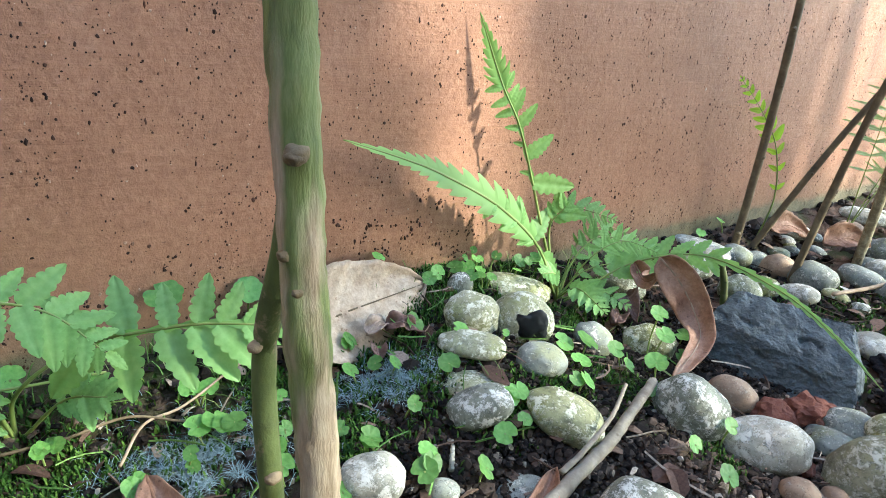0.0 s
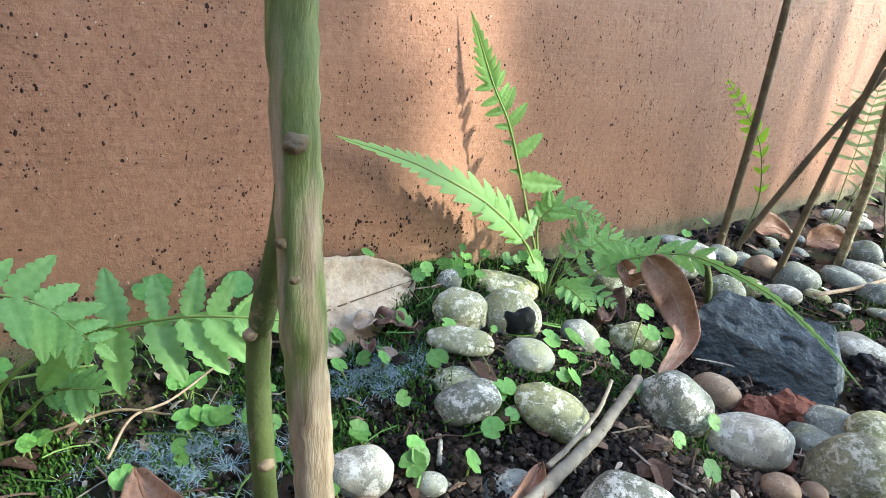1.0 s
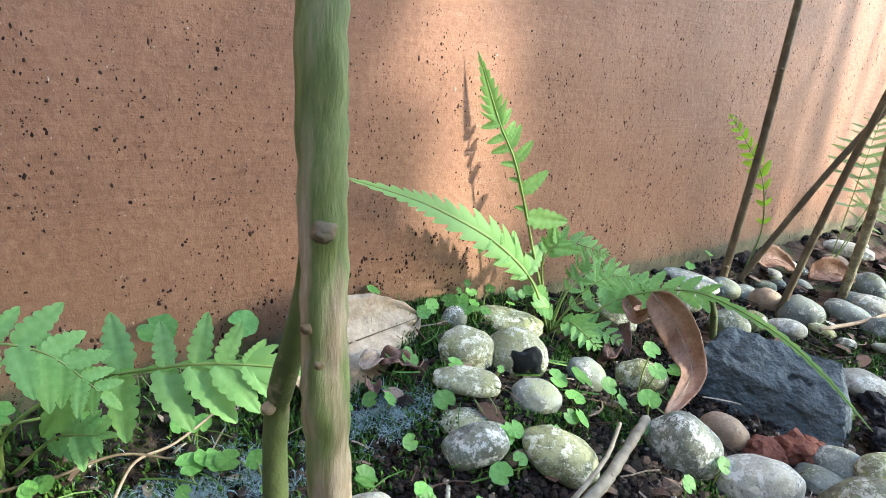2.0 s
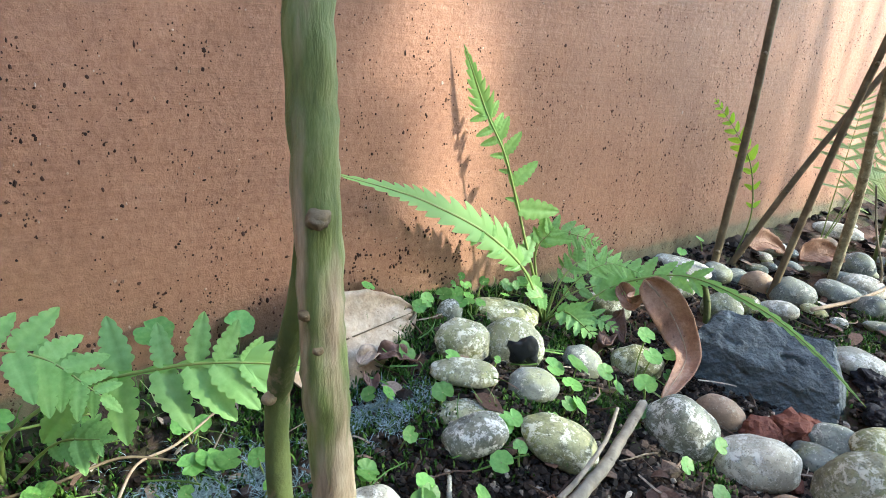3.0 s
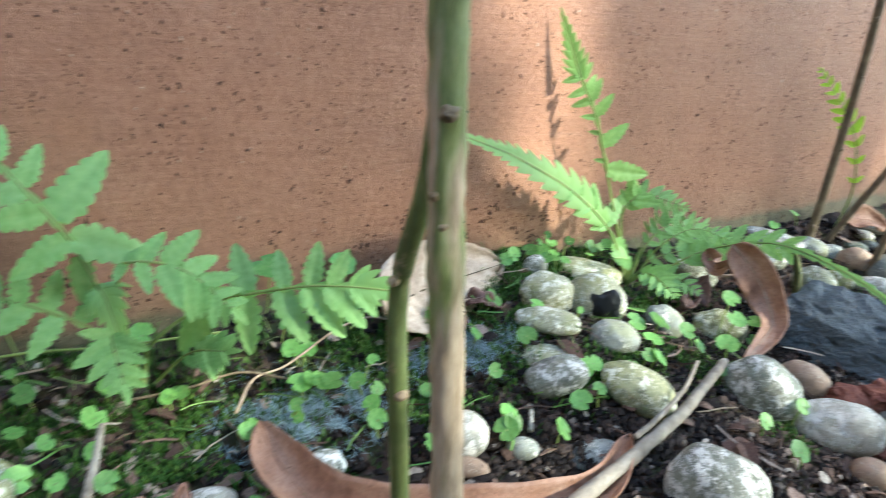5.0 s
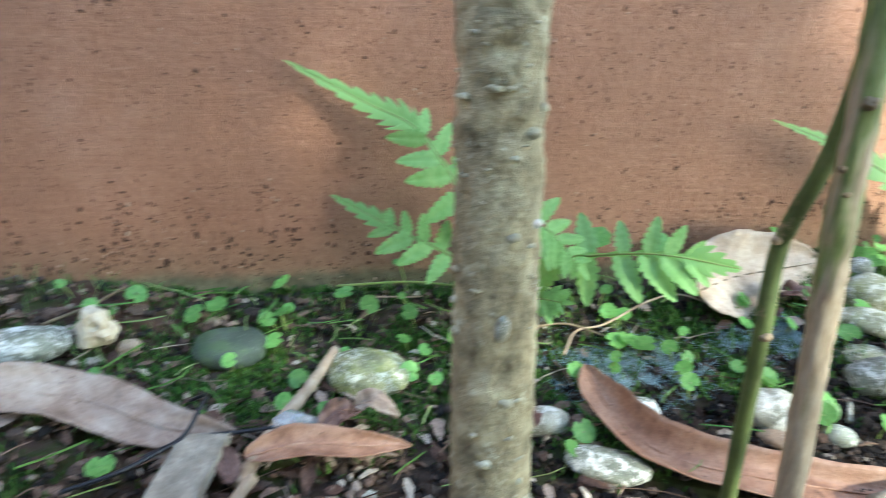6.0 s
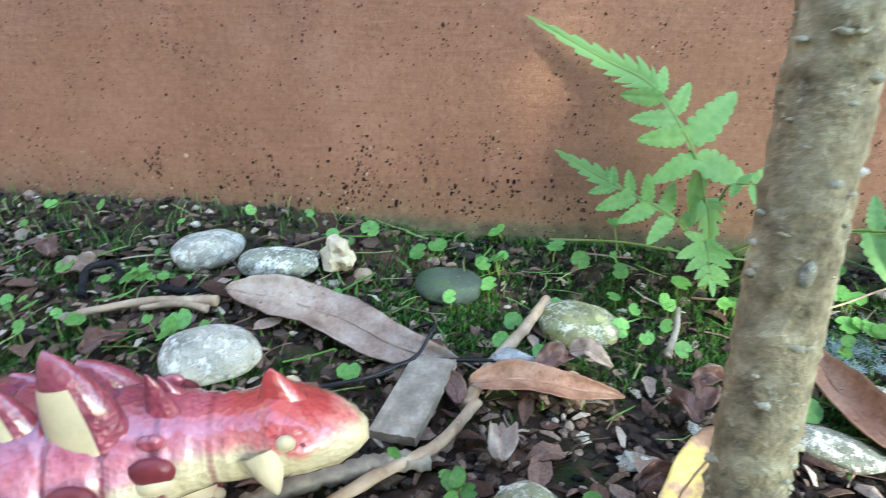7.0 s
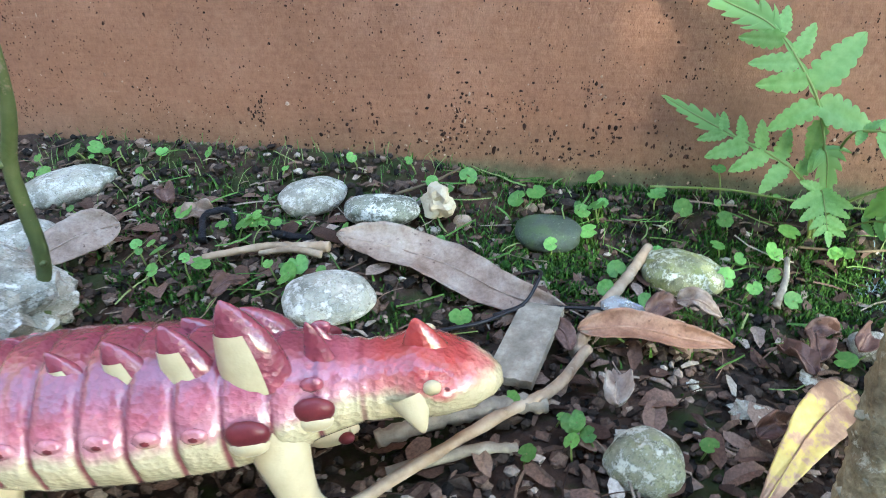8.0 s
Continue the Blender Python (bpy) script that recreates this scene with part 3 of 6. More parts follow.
def front_sapling():
    """Two-stemmed sapling: brown main stem with a green upper half, and a thin green shoot."""
    e = holder("sapling", (-0.1835, -0.2582, 0.0), "young sapling with a brown-green main stem and a green shoot", "sapling")
    inv = Matrix.Translation((0.185, 0.257, 0.0))
    bm = bmesh.new()
    tube(bm, [(-0.186, -0.259, -0.02), (-0.185, -0.256, 0.05), (-0.1875, -0.252, 0.12), (-0.191, -0.2515, 0.165), (-0.1925, -0.250, 0.20), (-0.193, -0.246, 0.25), (-0.194, -0.241, 0.32), (-0.196, -0.236, 0.48)], lambda t: 0.0045 - 0.0002 * t + 0.0005 * math.exp(-((t - 0.435) / 0.02) ** 2), 22, 110, 0.16)
    bm.transform(inv)
    part("main_stem", bm, M_STREAK, e, "woody stem, pale brown below and green above")
    bm = bmesh.new()
    blob(bm, (-0.1948, -0.2548, 0.2012), 0.0017, 3, 0.3, 2.0, (1, 1, 0.8))
    bm.transform(inv)
    part("branch_scar", bm, M_DARKBARK, e, "dark sunken branch scar")
    for c, r in (((-0.1942, -0.2538, 0.2015), 0.0024), ((-0.196, -0.2525, 0.183), 0.0014), ((-0.194, -0.254, 0.176), 0.0013), ((-0.190, -0.252, 0.262), 0.002)):
        bm = bmesh.new()
        knot(bm, c, r, r * 4000)
        bm.transform(inv)
        part("bud_scar", bm, M_DARKBARK, e)
    bm = bmesh.new()
    tube(bm, [(-0.178, -0.218, -0.01), (-0.186, -0.225, 0.07), (-0.191, -0.2297, 0.1165), (-0.1912, -0.2285, 0.150), (-0.1890, -0.2385, 0.188), (-0.1885, -0.2425, 0.245), (-0.1880, -0.2420, 0.31)], lambda t: 0.0032 - 0.0006 * t, 12, 48, 0.1)
    bm.transform(inv)
    shoot = part("shoot", bm, M_GREENBARK, e, "thin green shoot")
    for c, r in (((-0.1912, -0.2325, 0.1165), 0.0021), ((-0.1935, -0.2295, 0.152), 0.0020)):
        bm = bmesh.new()
        knot(bm, c, r, r * 3000)
        bm.transform(inv)
        part("bud_scar", bm, M_BROWNBARK, shoot)


def rough_trunk():
    """A lumpy grey-green young trunk with pale lenticels."""
    e = holder("young_tree_trunk", (-0.295, -0.286, 0.0), "slim grey-green young tree trunk with lumpy bark", "tree")
    inv = Matrix.Translation((0.295, 0.286, 0.0))
    bm = bmesh.new()
    line = tube(bm, [(-0.295, -0.289, -0.03), (-0.295, -0.284, 0.03), (-0.2945, -0.272, 0.1), (-0.294, -0.259, 0.2), (-0.2935, -0.246, 0.3), (-0.293, -0.225, 0.5)], lambda t: 0.0118 - 0.0015 * t, 40, 190, 0.0)
    for v in bm.verts:
        k = min(line, key=lambda q: abs(q.z - v.co.z))
        out = v.co - k
        v.co += out * (0.05 * noise.noise(v.co * 90) + 0.10 * noise.noise(v.co * 260) + 0.09 * noise.noise(v.co * 520))
    bm.transform(inv)
    body = part("bark", bm, M_GREYBARK, e)
    for k in range(290):
        at = rng.randrange(6, 170)
        c = line[at]
        a = rng.uniform(0, 2 * math.pi)
        bm = bmesh.new()
        blob(bm, c + Vector((math.cos(a), math.sin(a), 0)) * (0.0114 - 0.0015 * at / 190), rng.choice((0.0006, 0.0008, 0.0010, 0.0012, 0.0016)) * rng.uniform(0.8, 1.2), 2, 0.5, k, (1.2, 1.2, rng.uniform(0.4, 0.9)))
        bm.transform(inv)
        part("lenticel", bm, M_LENTICEL, body)
    for c, r, s in (((-0.2945, -0.2766, 0.150), 0.0015, (1.2, 0.7, 2.6)), ((-0.2862, -0.2702, 0.1755), 0.0013, (1.3, 1, 1))):
        bm = bmesh.new()
        blob(bm, c, r, 2, 0.2, 3, s)
        bm.transform(inv)
        part("white_scar", bm, M_PEBBLE["W"], body, "white chipped bark scar")


def side_stem(name, pts, r0, r1, material, label, nodes=6):
    o = Vector(pts[0])
    e = holder(name, o, label, "stem", "stems beside the wall")
    inv = Matrix.Translation(-o)
    bm = bmesh.new()
    line = tube(bm, pts, lambda t: 0.68 * (r0 + (r1 - r0) * t), 10, 60, 0.08)
    bm.transform(inv)
    s = part("bark", bm, material, e)
    for k in range(nodes):
        c = line[int((k + 0.6) / nodes * 58)]
        bm = bmesh.new()
        knot(bm, c + Vector((rng.uniform(-1, 1), -0.6, 0)) * r0 * 0.6, r0 * rng.uniform(0.32, 0.5), k)
        bm.transform(inv)
        part("node", bm, material, s)


front_sapling()
rough_trunk()
side_stem("stem", [(0.394, -0.028, -0.01), (0.378, -0.040, 0.150), (0.356, -0.050, 0.269), (0.335, -0.06, 0.42)], 0.0062, 0.0046, M_DARKBARK, "dark brown-green slender shrub stem rising by the wall")
side_stem("stem", [(0.418, -0.026, -0.01), (0.443, -0.078, 0.136), (0.478, -0.136, 0.282), (0.505, -0.17, 0.40)], 0.0052, 0.0042, M_DARKBARK, "slanting dark brown shrub stem crossing another stem")
side_stem("stem", [(0.394, -0.090, -0.02), (0.386, -0.114, 0.135), (0.369, -0.144, 0.273), (0.352, -0.17, 0.42)], 0.0054, 0.0042, M_DARKBARK, "dark brown upright shrub stem crossed by another stem")
side_stem("stem", [(0.513, -0.103, -0.02), (0.469, -0.120, 0.104), (0.430, -0.130, 0.166), (0.395, -0.140, 0.224), (0.360, -0.152, 0.272), (0.30, -0.17, 0.36)], 0.0075, 0.0050, M_GREYBARK, "grey-brown leaning shrub stem among pebbles")
side_stem("stem", [(0.61, -0.11, -0.01), (0.570, -0.120, 0.107), (0.525, -0.130, 0.180), (0.490, -0.140, 0.241), (0.449, -0.150, 0.279), (0.40, -0.16, 0.35)], 0.0036, 0.0030, M_GREENBARK, "thin green jointed stem rising behind the brown stems", 5)
side_stem("stem", [(0.51, -0.150, -0.01), (0.505, -0.150, 0.025), (0.450, -0.150, 0.078), (0.411, -0.150, 0.128)], 0.0018, 0.0012, M_GREYWOOD, "thin dry grey twig standing in the soil", 2)
side_stem("stem_stub", [(0.281, -0.093, -0.02), (0.270, -0.093, 0.02), (0.252, -0.093, 0.047)], 0.0050, 0.0044, M_GREENBARK, "short cut green-brown stem stub behind the basalt rock", 1)
side_stem("stem", [(-0.676, -0.212, -0.02), (-0.690, -0.206, 0.02), (-0.683, -0.200, 0.059), (-0.679, -0.200, 0.110), (-0.662, -0.200, 0.160), (-0.65, -0.20, 0.3)], 0.0065, 0.0050, M_GREENBARK, "dark green stem beside a pale stone", 4)


# ---- basalt rock and other lumps ----
def basalt_rock():
    bm = bmesh.new()
    c = [(0.183, -0.130, -0.018), (0.226, -0.230, -0.020), (0.285, -0.212, -0.015), (0.250, -0.100, -0.014),
         (0.194, -0.126, 0.022), (0.236, -0.222, 0.004), (0.268, -0.198, 0.033), (0.228, -0.125, 0.038)]
    v = [bm.verts.new(q) for q in c]
    for f in ((3, 2, 1, 0), (4, 5, 6, 7), (0, 1, 5, 4), (1, 2, 6, 5), (2, 3, 7, 6), (3, 0, 4, 7)):
        bm.faces.new([v[i] for i in f])
    bmesh.ops.subdivide_edges(bm, edges=bm.edges[:], cuts=48, use_grid_fill=True)
    for _ in range(5):
        bmesh.ops.smooth_vert(bm, verts=bm.verts[:], factor=0.5, use_axis_x=True, use_axis_y=True, use_axis_z=True)
    bm.normal_update()
    for q in bm.verts:
        p = q.co
        k = 0.0045 * noise.noise(p * 26) + 0.0022 * noise.noise(p * 80) + 0.0009 * noise.noise(p * 230) + 0.0003 * noise.noise(p * 700)
        pit = noise.noise(p * 120 + Vector((5, 0, 0)))
        if pit > 0.36:
            k -= (pit - 0.36) * 0.014
        q.co = p + q.normal * k
    thing("basalt_rock", bm, M_BASALT, "angular dark grey pitted basalt rock lying among pebbles", "rock")


def lump(name, x, y, z, r, material, label, category, group="", seed=0.0, squash=(1, 1, 0.8), sub=3, uneven=0.5):
    bm = bmesh.new()
    blob(bm, (0, 0, 0), r, sub, uneven, seed, squash)
    for q in bm.verts:
        q.co += q.co * 0.10 * noise.noise(q.co * (5 / r))
    ob = thing(name, bm, material, label, category, group, smooth=False)
    ob.matrix_basis = pose(x, y, z, 0, 0, rng.uniform(0, 360))


basalt_rock()
for i, (x, y, r) in enumerate(((0.165, -0.199, 0.012), (0.192, -0.211, 0.013), (0.178, -0.205, 0.008), (0.206, -0.216, 0.009), (0.140, -0.236, 0.007))):
    lump("laterite_lump", x, y, lie(x, y) + r * 0.5, r, M_CLAY, "crumbly dark red laterite lump on the soil", "lump", "laterite lumps", i * 3.1)
for i, (x, y, r) in enumerate(((0.300, -0.222, 0.012), (0.262, -0.243, 0.013), (0.241, -0.259, 0.011), (0.355, -0.250, 0.014), (0.282, -0.234, 0.010), (0.37, -0.272, 0.011))):
    lump("charcoal_piece", x, y, lie(x, y) + r * 0.35, r, M_COAL, "black charcoal piece lying on the soil", "charcoal", "charcoal pieces", i * 2.3, (1.2, 1, 0.7), 4, 0.6)
lump("pale_stone", -0.726, -0.205, 0.024, 0.042, M_PEBBLE["W"], "large pale grey stone beside a green stem", "stone", "", 4.0, (1.1, 0.9, 0.7), 4, 0.35)
lump("pale_chip", -0.496, -0.045, 0.028, 0.0125, M_CHIP, "broken cream-white chip leaning on a pebble", "chip", "", 8.0, (1.1, 0.85, 0.95), 3, 0.6)
for i, (x, y, r) in enumerate(((-0.306, -0.181, 0.007), (-0.33, -0.168, 0.004), (-0.365, -0.215, 0.006), (-0.27, -0.15, 0.005))):
    lump("white_flake", x, y, lie(x, y) + r * 0.4, r, M_PEBBLE["W"], "small broken white flake on the soil", "flake", "white flakes", i * 5.0, (1.2, 0.8, 0.4), 2, 0.8)

# black lump added to stand for a flat recess in one of the mottled pebbles
bm = bmesh.new()
blob(bm, (0, 0, 0), 0.0110, 3, 0.55, 6.0, (0.80, 0.20, 1.05))
chip = thing("dark_chip", bm, M_PATCH, "smooth black lump standing for a recess in a mottled pebble", "stone chip")
chip.matrix_basis = pose(0.0335, -0.1000, 0.0395, 12, 0, -46)


# ---- sticks, runners and the wire ----
def stick(name, pts, r0, r1, material, label, category="stick", knots=0, sides=10, rough=0.25):
    bm = bmesh.new()
    line = tube(bm, pts, lambda t: r0 + (r1 - r0) * t, sides, 36, rough)
    ob = thing(name, bm, material, label, category)
    for k in range(knots):
        b = bmesh.new()
        knot(b, line[int((k + 0.5) / knots * 34)] + Vector((0, -r0 * 0.5, r0 * 0.6)), r0 * 0.55, k)
        part("knot", b, material, ob)
    return ob


stick("stick", [(0.090, -0.157, 0.014), (0.050, -0.172, 0.014), (0.018, -0.184, 0.014), (-0.033, -0.197, 0.012), (-0.098, -0.212, 0.010)], 0.0030, 0.0040, M_GREYWOOD, "pale weathered stick lying on the soil beside pebbles", knots=3)
stick("stick", [(-0.350, -0.056, 0.010), (-0.367, -0.098, 0.007), (-0.384, -0.136, 0.006), (-0.392, -0.165, 0.004)], 0.0034, 0.0040, M_TANWOOD, "tan broken stick leaning beside a mossy pebble", knots=2)
stick("stick", [(-0.386, -0.165, 0.008), (-0.401, -0.198, 0.008), (-0.426, -0.223, 0.008), (-0.472, -0.278, 0.010), (-0.50, -0.315, 0.008)], 0.0030, 0.0028, M_TANWOOD, "long thin tan stick lying in front of the toy", knots=3)
stick("stick", [(-0.630, -0.138, 0.024), (-0.595, -0.122, 0.026), (-0.575, -0.117, 0.025), (-0.552, -0.115, 0.026)], 0.0022, 0.0036, M_TANWOOD, "forked dry tan stick on the soil")
stick("stick", [(-0.596, -0.127, 0.024), (-0.575, -0.122, 0.026), (-0.555, -0.122, 0.024)], 0.0018, 0.0026, M_TANWOOD, "short dry tan stick on the soil")
stick("dead_wood", [(-0.480, -0.246, 0.006), (-0.45, -0.228, 0.008), (-0.424, -0.214, 0.007), (-0.405, -0.206, 0.004)], 0.0045, 0.0050, M_GREYWOOD, "strip of fibrous rotten grey wood on the soil", "wood", 0, 9, 0.6)
stick("dead_wood", [(-0.470, -0.262, 0.004), (-0.44, -0.246, 0.006), (-0.415, -0.236, 0.004)], 0.0028, 0.0024, M_GREYWOOD, "thin strip of rotten grey wood on the soil", "wood", 0, 8, 0.6)
stick("leaf_stalk", [(0.048, -0.166, 0.030), (0.020, -0.180, 0.026), (-0.010, -0.188, 0.020), (-0.026, -0.190, 0.016)], 0.0011, 0.0017, M_GREYWOOD, "thin grey dry leaf stalk on the soil", "stalk")
stick("dry_runner", [(-0.205, -0.075, 0.010), (-0.189, -0.050, 0.012), (-0.168, -0.046, 0.014), (-0.135, -0.038, 0.026), (-0.108, -0.032, 0.027), (-0.084, -0.046, 0.022), (-0.07, -0.055, 0.02)], 0.0008, 0.0006, M_TANWOOD, "thin pale dry plant runner arching over the soil", "runner", 0, 7, 0.1)
stick("dry_runner", [(-0.255, -0.040, 0.010), (-0.225, -0.044, 0.012), (-0.195, -0.043, 0.014), (-0.17, -0.055, 0.010)], 0.0009, 0.0007, M_DARKBARK, "brown dry root on the soil under the fern", "runner", 0, 7, 0.2)
stick("dry_runner", [(0.369, -0.142, 0.012), (0.445, -0.152, 0.010), (0.512, -0.157, 0.014), (0.565, -0.14, 0.02), (0.601, -0.123, 0.02)], 0.0020, 0.0014, M_TANWOOD, "pale curving vine runner on the soil", "runner", 0, 7, 0.1)
stick("dry_runner", [(-0.35, -0.012, 0.034), (-0.30, -0.014, 0.036), (-0.26, -0.02, 0.034), (-0.20, -0.02, 0.03)], 0.0008, 0.0007, M_RACHIS, "thin green runner along the foot of the wall", "runner", 0, 6, 0.1)
stick("wire", [(-0.47, -0.170, 0.012), (-0.446, -0.161, 0.014), (-0.423, -0.140, 0.013), (-0.400, -0.134, 0.011), (-0.375, -0.130, 0.010)], 0.0012, 0.0012, M_WIRE, "thin black plastic wire across the dead leaf", "wire", 0, 8, 0.0)
stick("wire", [(-0.428, -0.105, 0.012), (-0.417, -0.112, 0.020), (-0.417, -0.125, 0.022), (-0.424, -0.139, 0.014), (-0.44, -0.15, 0.012)], 0.0011, 0.0011, M_WIRE, "looped black plastic wire over the dead leaf", "wire", 0, 8, 0.0)
stick("black_twig", [(-0.645, -0.115, 0.022), (-0.652, -0.095, 0.030), (-0.640, -0.083, 0.028), (-0.628, -0.100, 0.022)], 0.0028, 0.0018, M_COAL, "curved black twig on the soil", "twig", 0, 8, 0.3)
stick("black_twig", [(-0.600, -0.098, 0.022), (-0.585, -0.103, 0.024), (-0.570, -0.100, 0.022)], 0.0028, 0.0022, M_COAL, "short black twig on the soil", "twig", 0, 8, 0.4)
stick("twig", [(-0.530, -0.040, 0.028), (-0.505, -0.028, 0.034), (-0.485, -0.018, 0.042)], 0.0013, 0.0009, M_DARKBARK, "thin brown twig leaning to the wall", "twig", 0, 6, 0.3)
stick("twig", [(-0.278, -0.10, 0.002), (-0.272, -0.085, 0.012), (-0.268, -0.066, 0.016)], 0.0024, 0.0016, M_GREYWOOD, "short grey twig among round-leaved herbs", "twig", 0, 7, 0.4)
stick("twig", [(-0.086, -0.155, 0.012), (-0.072, -0.136, 0.014)], 0.0012, 0.0012, M_PEBBLE["W"], "short white chip of stalk on black soil", "twig", 0, 6, 0.3)
stick("twig", [(-0.070, -0.158, 0.012), (-0.060, -0.145, 0.014)], 0.0015, 0.0012, M_PEBBLE["W"], "short white chip of stalk on black soil", "twig", 0, 6, 0.3)

# a weathered board offcut
bm = bmesh.new()
bmesh.ops.create_cube(bm, size=1.0)
for q in bm.verts:
    q.co = Vector((q.co.x * 0.0245, q.co.y * 0.060, q.co.z * 0.006)) + Vector((q.co.y * 0.004, 0, 0))
bmesh.ops.subdivide_edges(bm, edges=bm.edges[:], cuts=10, use_grid_fill=True)
for q in bm.verts:
    q.co.z += 0.0005 * noise.noise(Vector((q.co.x * 700, q.co.y * 30, q.co.z * 700)))
    q.co.y += 0.0015 * noise.noise(Vector((q.co.x * 400, 0, 3))) * (1 if abs(q.co.y) > 0.028 else 0)
board = thing("board_offcut", bm, M_GREYWOOD, "small weathered grey wooden offcut lying on the soil", "wood", smooth=False)
board.matrix_basis = pose(-0.4185, -0.167, 0.009, 5, -2, -8)

# a clear bottle-glass shard
bm = bmesh.new()
blob(bm, (0, 0, 0), 0.009, 2, 0.5, 2.0, (1.3, 0.8, 0.6))
M_SHARD = surface("frosted_clear_plastic", ((0.3, (0.55, 0.56, 0.55)), (0.7, (0.75, 0.76, 0.75))), 90, 0.15, 300, 0.3, 0.001)
M_SHARD.node_tree.nodes["Principled BSDF"].inputs["Transmission Weight"].default_value = 0.7
shard = thing("plastic_shard", bm, M_SHARD, "clear crumpled plastic shard on the dead leaves", "shard", smooth=False)
shard.location = (-0.368, -0.130, 0.012)


# ---- dead leaves ----
def dead_leaf(spine, half, material, label, facing=(0, 0, 1), cup=0.3, wave=0.15, seed=0.0, full=0.75, blunt=0.7, rib=None):
    """A dry leaf: a curved blade with a raised midrib and side veins."""
    n, m = 44, 14
    line = spline(spine, n)
    rows = []
    bm = bmesh.new()
    face = Vector(facing).normalized()
    ribs = []
    for i, c in enumerate(line):
        t = i / n
        d = (line[min(i + 1, n)] - line[max(i - 1, 0)]).normalized()
        side = d.cross(face).normalized()
        up = side.cross(d)
        wd = half * (max(math.sin(math.pi * min(1, t ** blunt)), 0.0) ** full + 0.02)
        row = []
        for k in range(m + 1):
            v = k / m * 2 - 1
            edge = 1 + 0.05 * noise.noise(Vector((t * 9, v * 2, seed)))
            vein = 0.034 * half * math.sin((t * 20 - abs(v) * 4) * 2 * math.pi * 0.5)
            lift = cup * v * v * wd + wave * half * noise.noise(Vector((t * 4, v * 1.4, seed + 9))) * (0.3 + abs(v)) + vein
            row.append(bm.verts.new(c + side * v * wd * edge * math.sqrt(max(0.1, 1 - cup * cup * 0.5)) + up * lift))
        rows.append(row)
        ribs.append(row[m // 2].co + up * 0.0004)
    for a, b in zip(rows, rows[1:]):
        for k in range(m):
            bm.faces.new((a[k], a[k + 1], b[k + 1], b[k]))
    ob = thing("dead_leaf", bm, material, label, "dead leaf", "fallen leaves")
    s = ob.modifiers.new("solid", "SOLIDIFY")
    s.thickness, s.offset = 0.0006, 0
    b = bmesh.new()
    tube(b, ribs[::4], lambda t: 0.0009 * (1 - 0.75 * t), 7, 44)
    part("midrib", b, rib or material, ob)
    return ob


def yellow_leaf_material():
    m = surface("yellow_brown_leaf", ((0.44, (0.17, 0.10, 0.065)), (0.53, (0.30, 0.20, 0.13)), (0.56, (0.38, 0.30, 0.09)), (0.7, (0.44, 0.38, 0.16))), 34, 0.5, 350, 0.3, 0.0008, (0.10, 0.05, 0.03), 90, 0.68)
    return m


M_YELLOW = yellow_leaf_material()
dead_leaf([(-0.105, -0.046, 0.036), (-0.075, -0.036, 0.041), (-0.04, -0.030, 0.043), (-0.001, -0.026, 0.046)], 0.031, M_TANLEAF, "broad pale tan dead leaf leaning against the wall", (-0.35, -0.80, 0.45), 0.10, 0.22, 1.0, 0.55, 0.8, M_DARKBARK)
dead_leaf([(0.168, -0.092, 0.062), (0.176, -0.106, 0.048), (0.182, -0.120, 0.028), (0.172, -0.136, 0.012), (0.124, -0.150, 0.001)], 0.0150, M_BROWNLEAF, "curled brown dead leaf leaning against the basalt rock", (-0.80, -0.55, 0.25), 0.55, 0.30, 2.0, 0.6, 0.6, M_TANWOOD)
dead_leaf([(0.180, -0.062, 0.044), (0.174, -0.080, 0.036), (0.171, -0.094, 0.050)], 0.009, M_BROWNLEAF, "curled dark brown dead leaf behind pebbles", (-0.6, -0.5, 0.6), 0.8, 0.3, 2.5, 0.75, 0.7)
dead_leaf([(0.168, -0.070, 0.020), (0.158, -0.080, 0.022), (0.150, -0.096, 0.014)], 0.010, M_DARKLEAF, "shrivelled dark brown dead leaf between pebbles", (-0.6, -0.3, 0.7), 0.7, 0.5, 3.0)
dead_leaf([(-0.196, -0.088, 0.010), (-0.194, -0.122, 0.006), (-0.178, -0.164, 0.005), (-0.126, -0.190, 0.004), (-0.064, -0.204, 0.004), (-0.022, -0.183, 0.011)], 0.0145, M_BROWNLEAF, "long curled reddish-brown dead leaf below the sapling", (-0.25, -0.20, 0.9), 0.55, 0.35, 4.0, 0.6, 0.85)
dead_leaf([(-0.550, -0.106, 0.030), (-0.520, -0.106, 0.026), (-0.480, -0.109, 0.018), (-0.434, -0.128, 0.011), (-0.398, -0.132, 0.007)], 0.0165, M_GREYLEAF, "long greyish-brown dead leaf lying beside pebbles", (0.02, -0.35, 0.9), 0.30, 0.40, 5.0, 0.75, 0.9)
dead_leaf([(-0.392, -0.150, 0.008), (-0.365, -0.146, 0.011), (-0.335, -0.147, 0.008), (-0.308, -0.145, 0.004)], 0.0095, M_BROWNLEAF, "pinkish-brown folded dead leaf on the soil", (0, -0.45, 0.85), 0.55, 0.2, 6.0)
dead_leaf([(-0.395, -0.166, 0.006), (-0.402, -0.152, 0.009), (-0.425, -0.146, 0.006)], 0.006, M_DARKLEAF, "small brown dead leaf behind the board offcut", (0, -0.3, 0.9), 0.5, 0.3, 6.5)
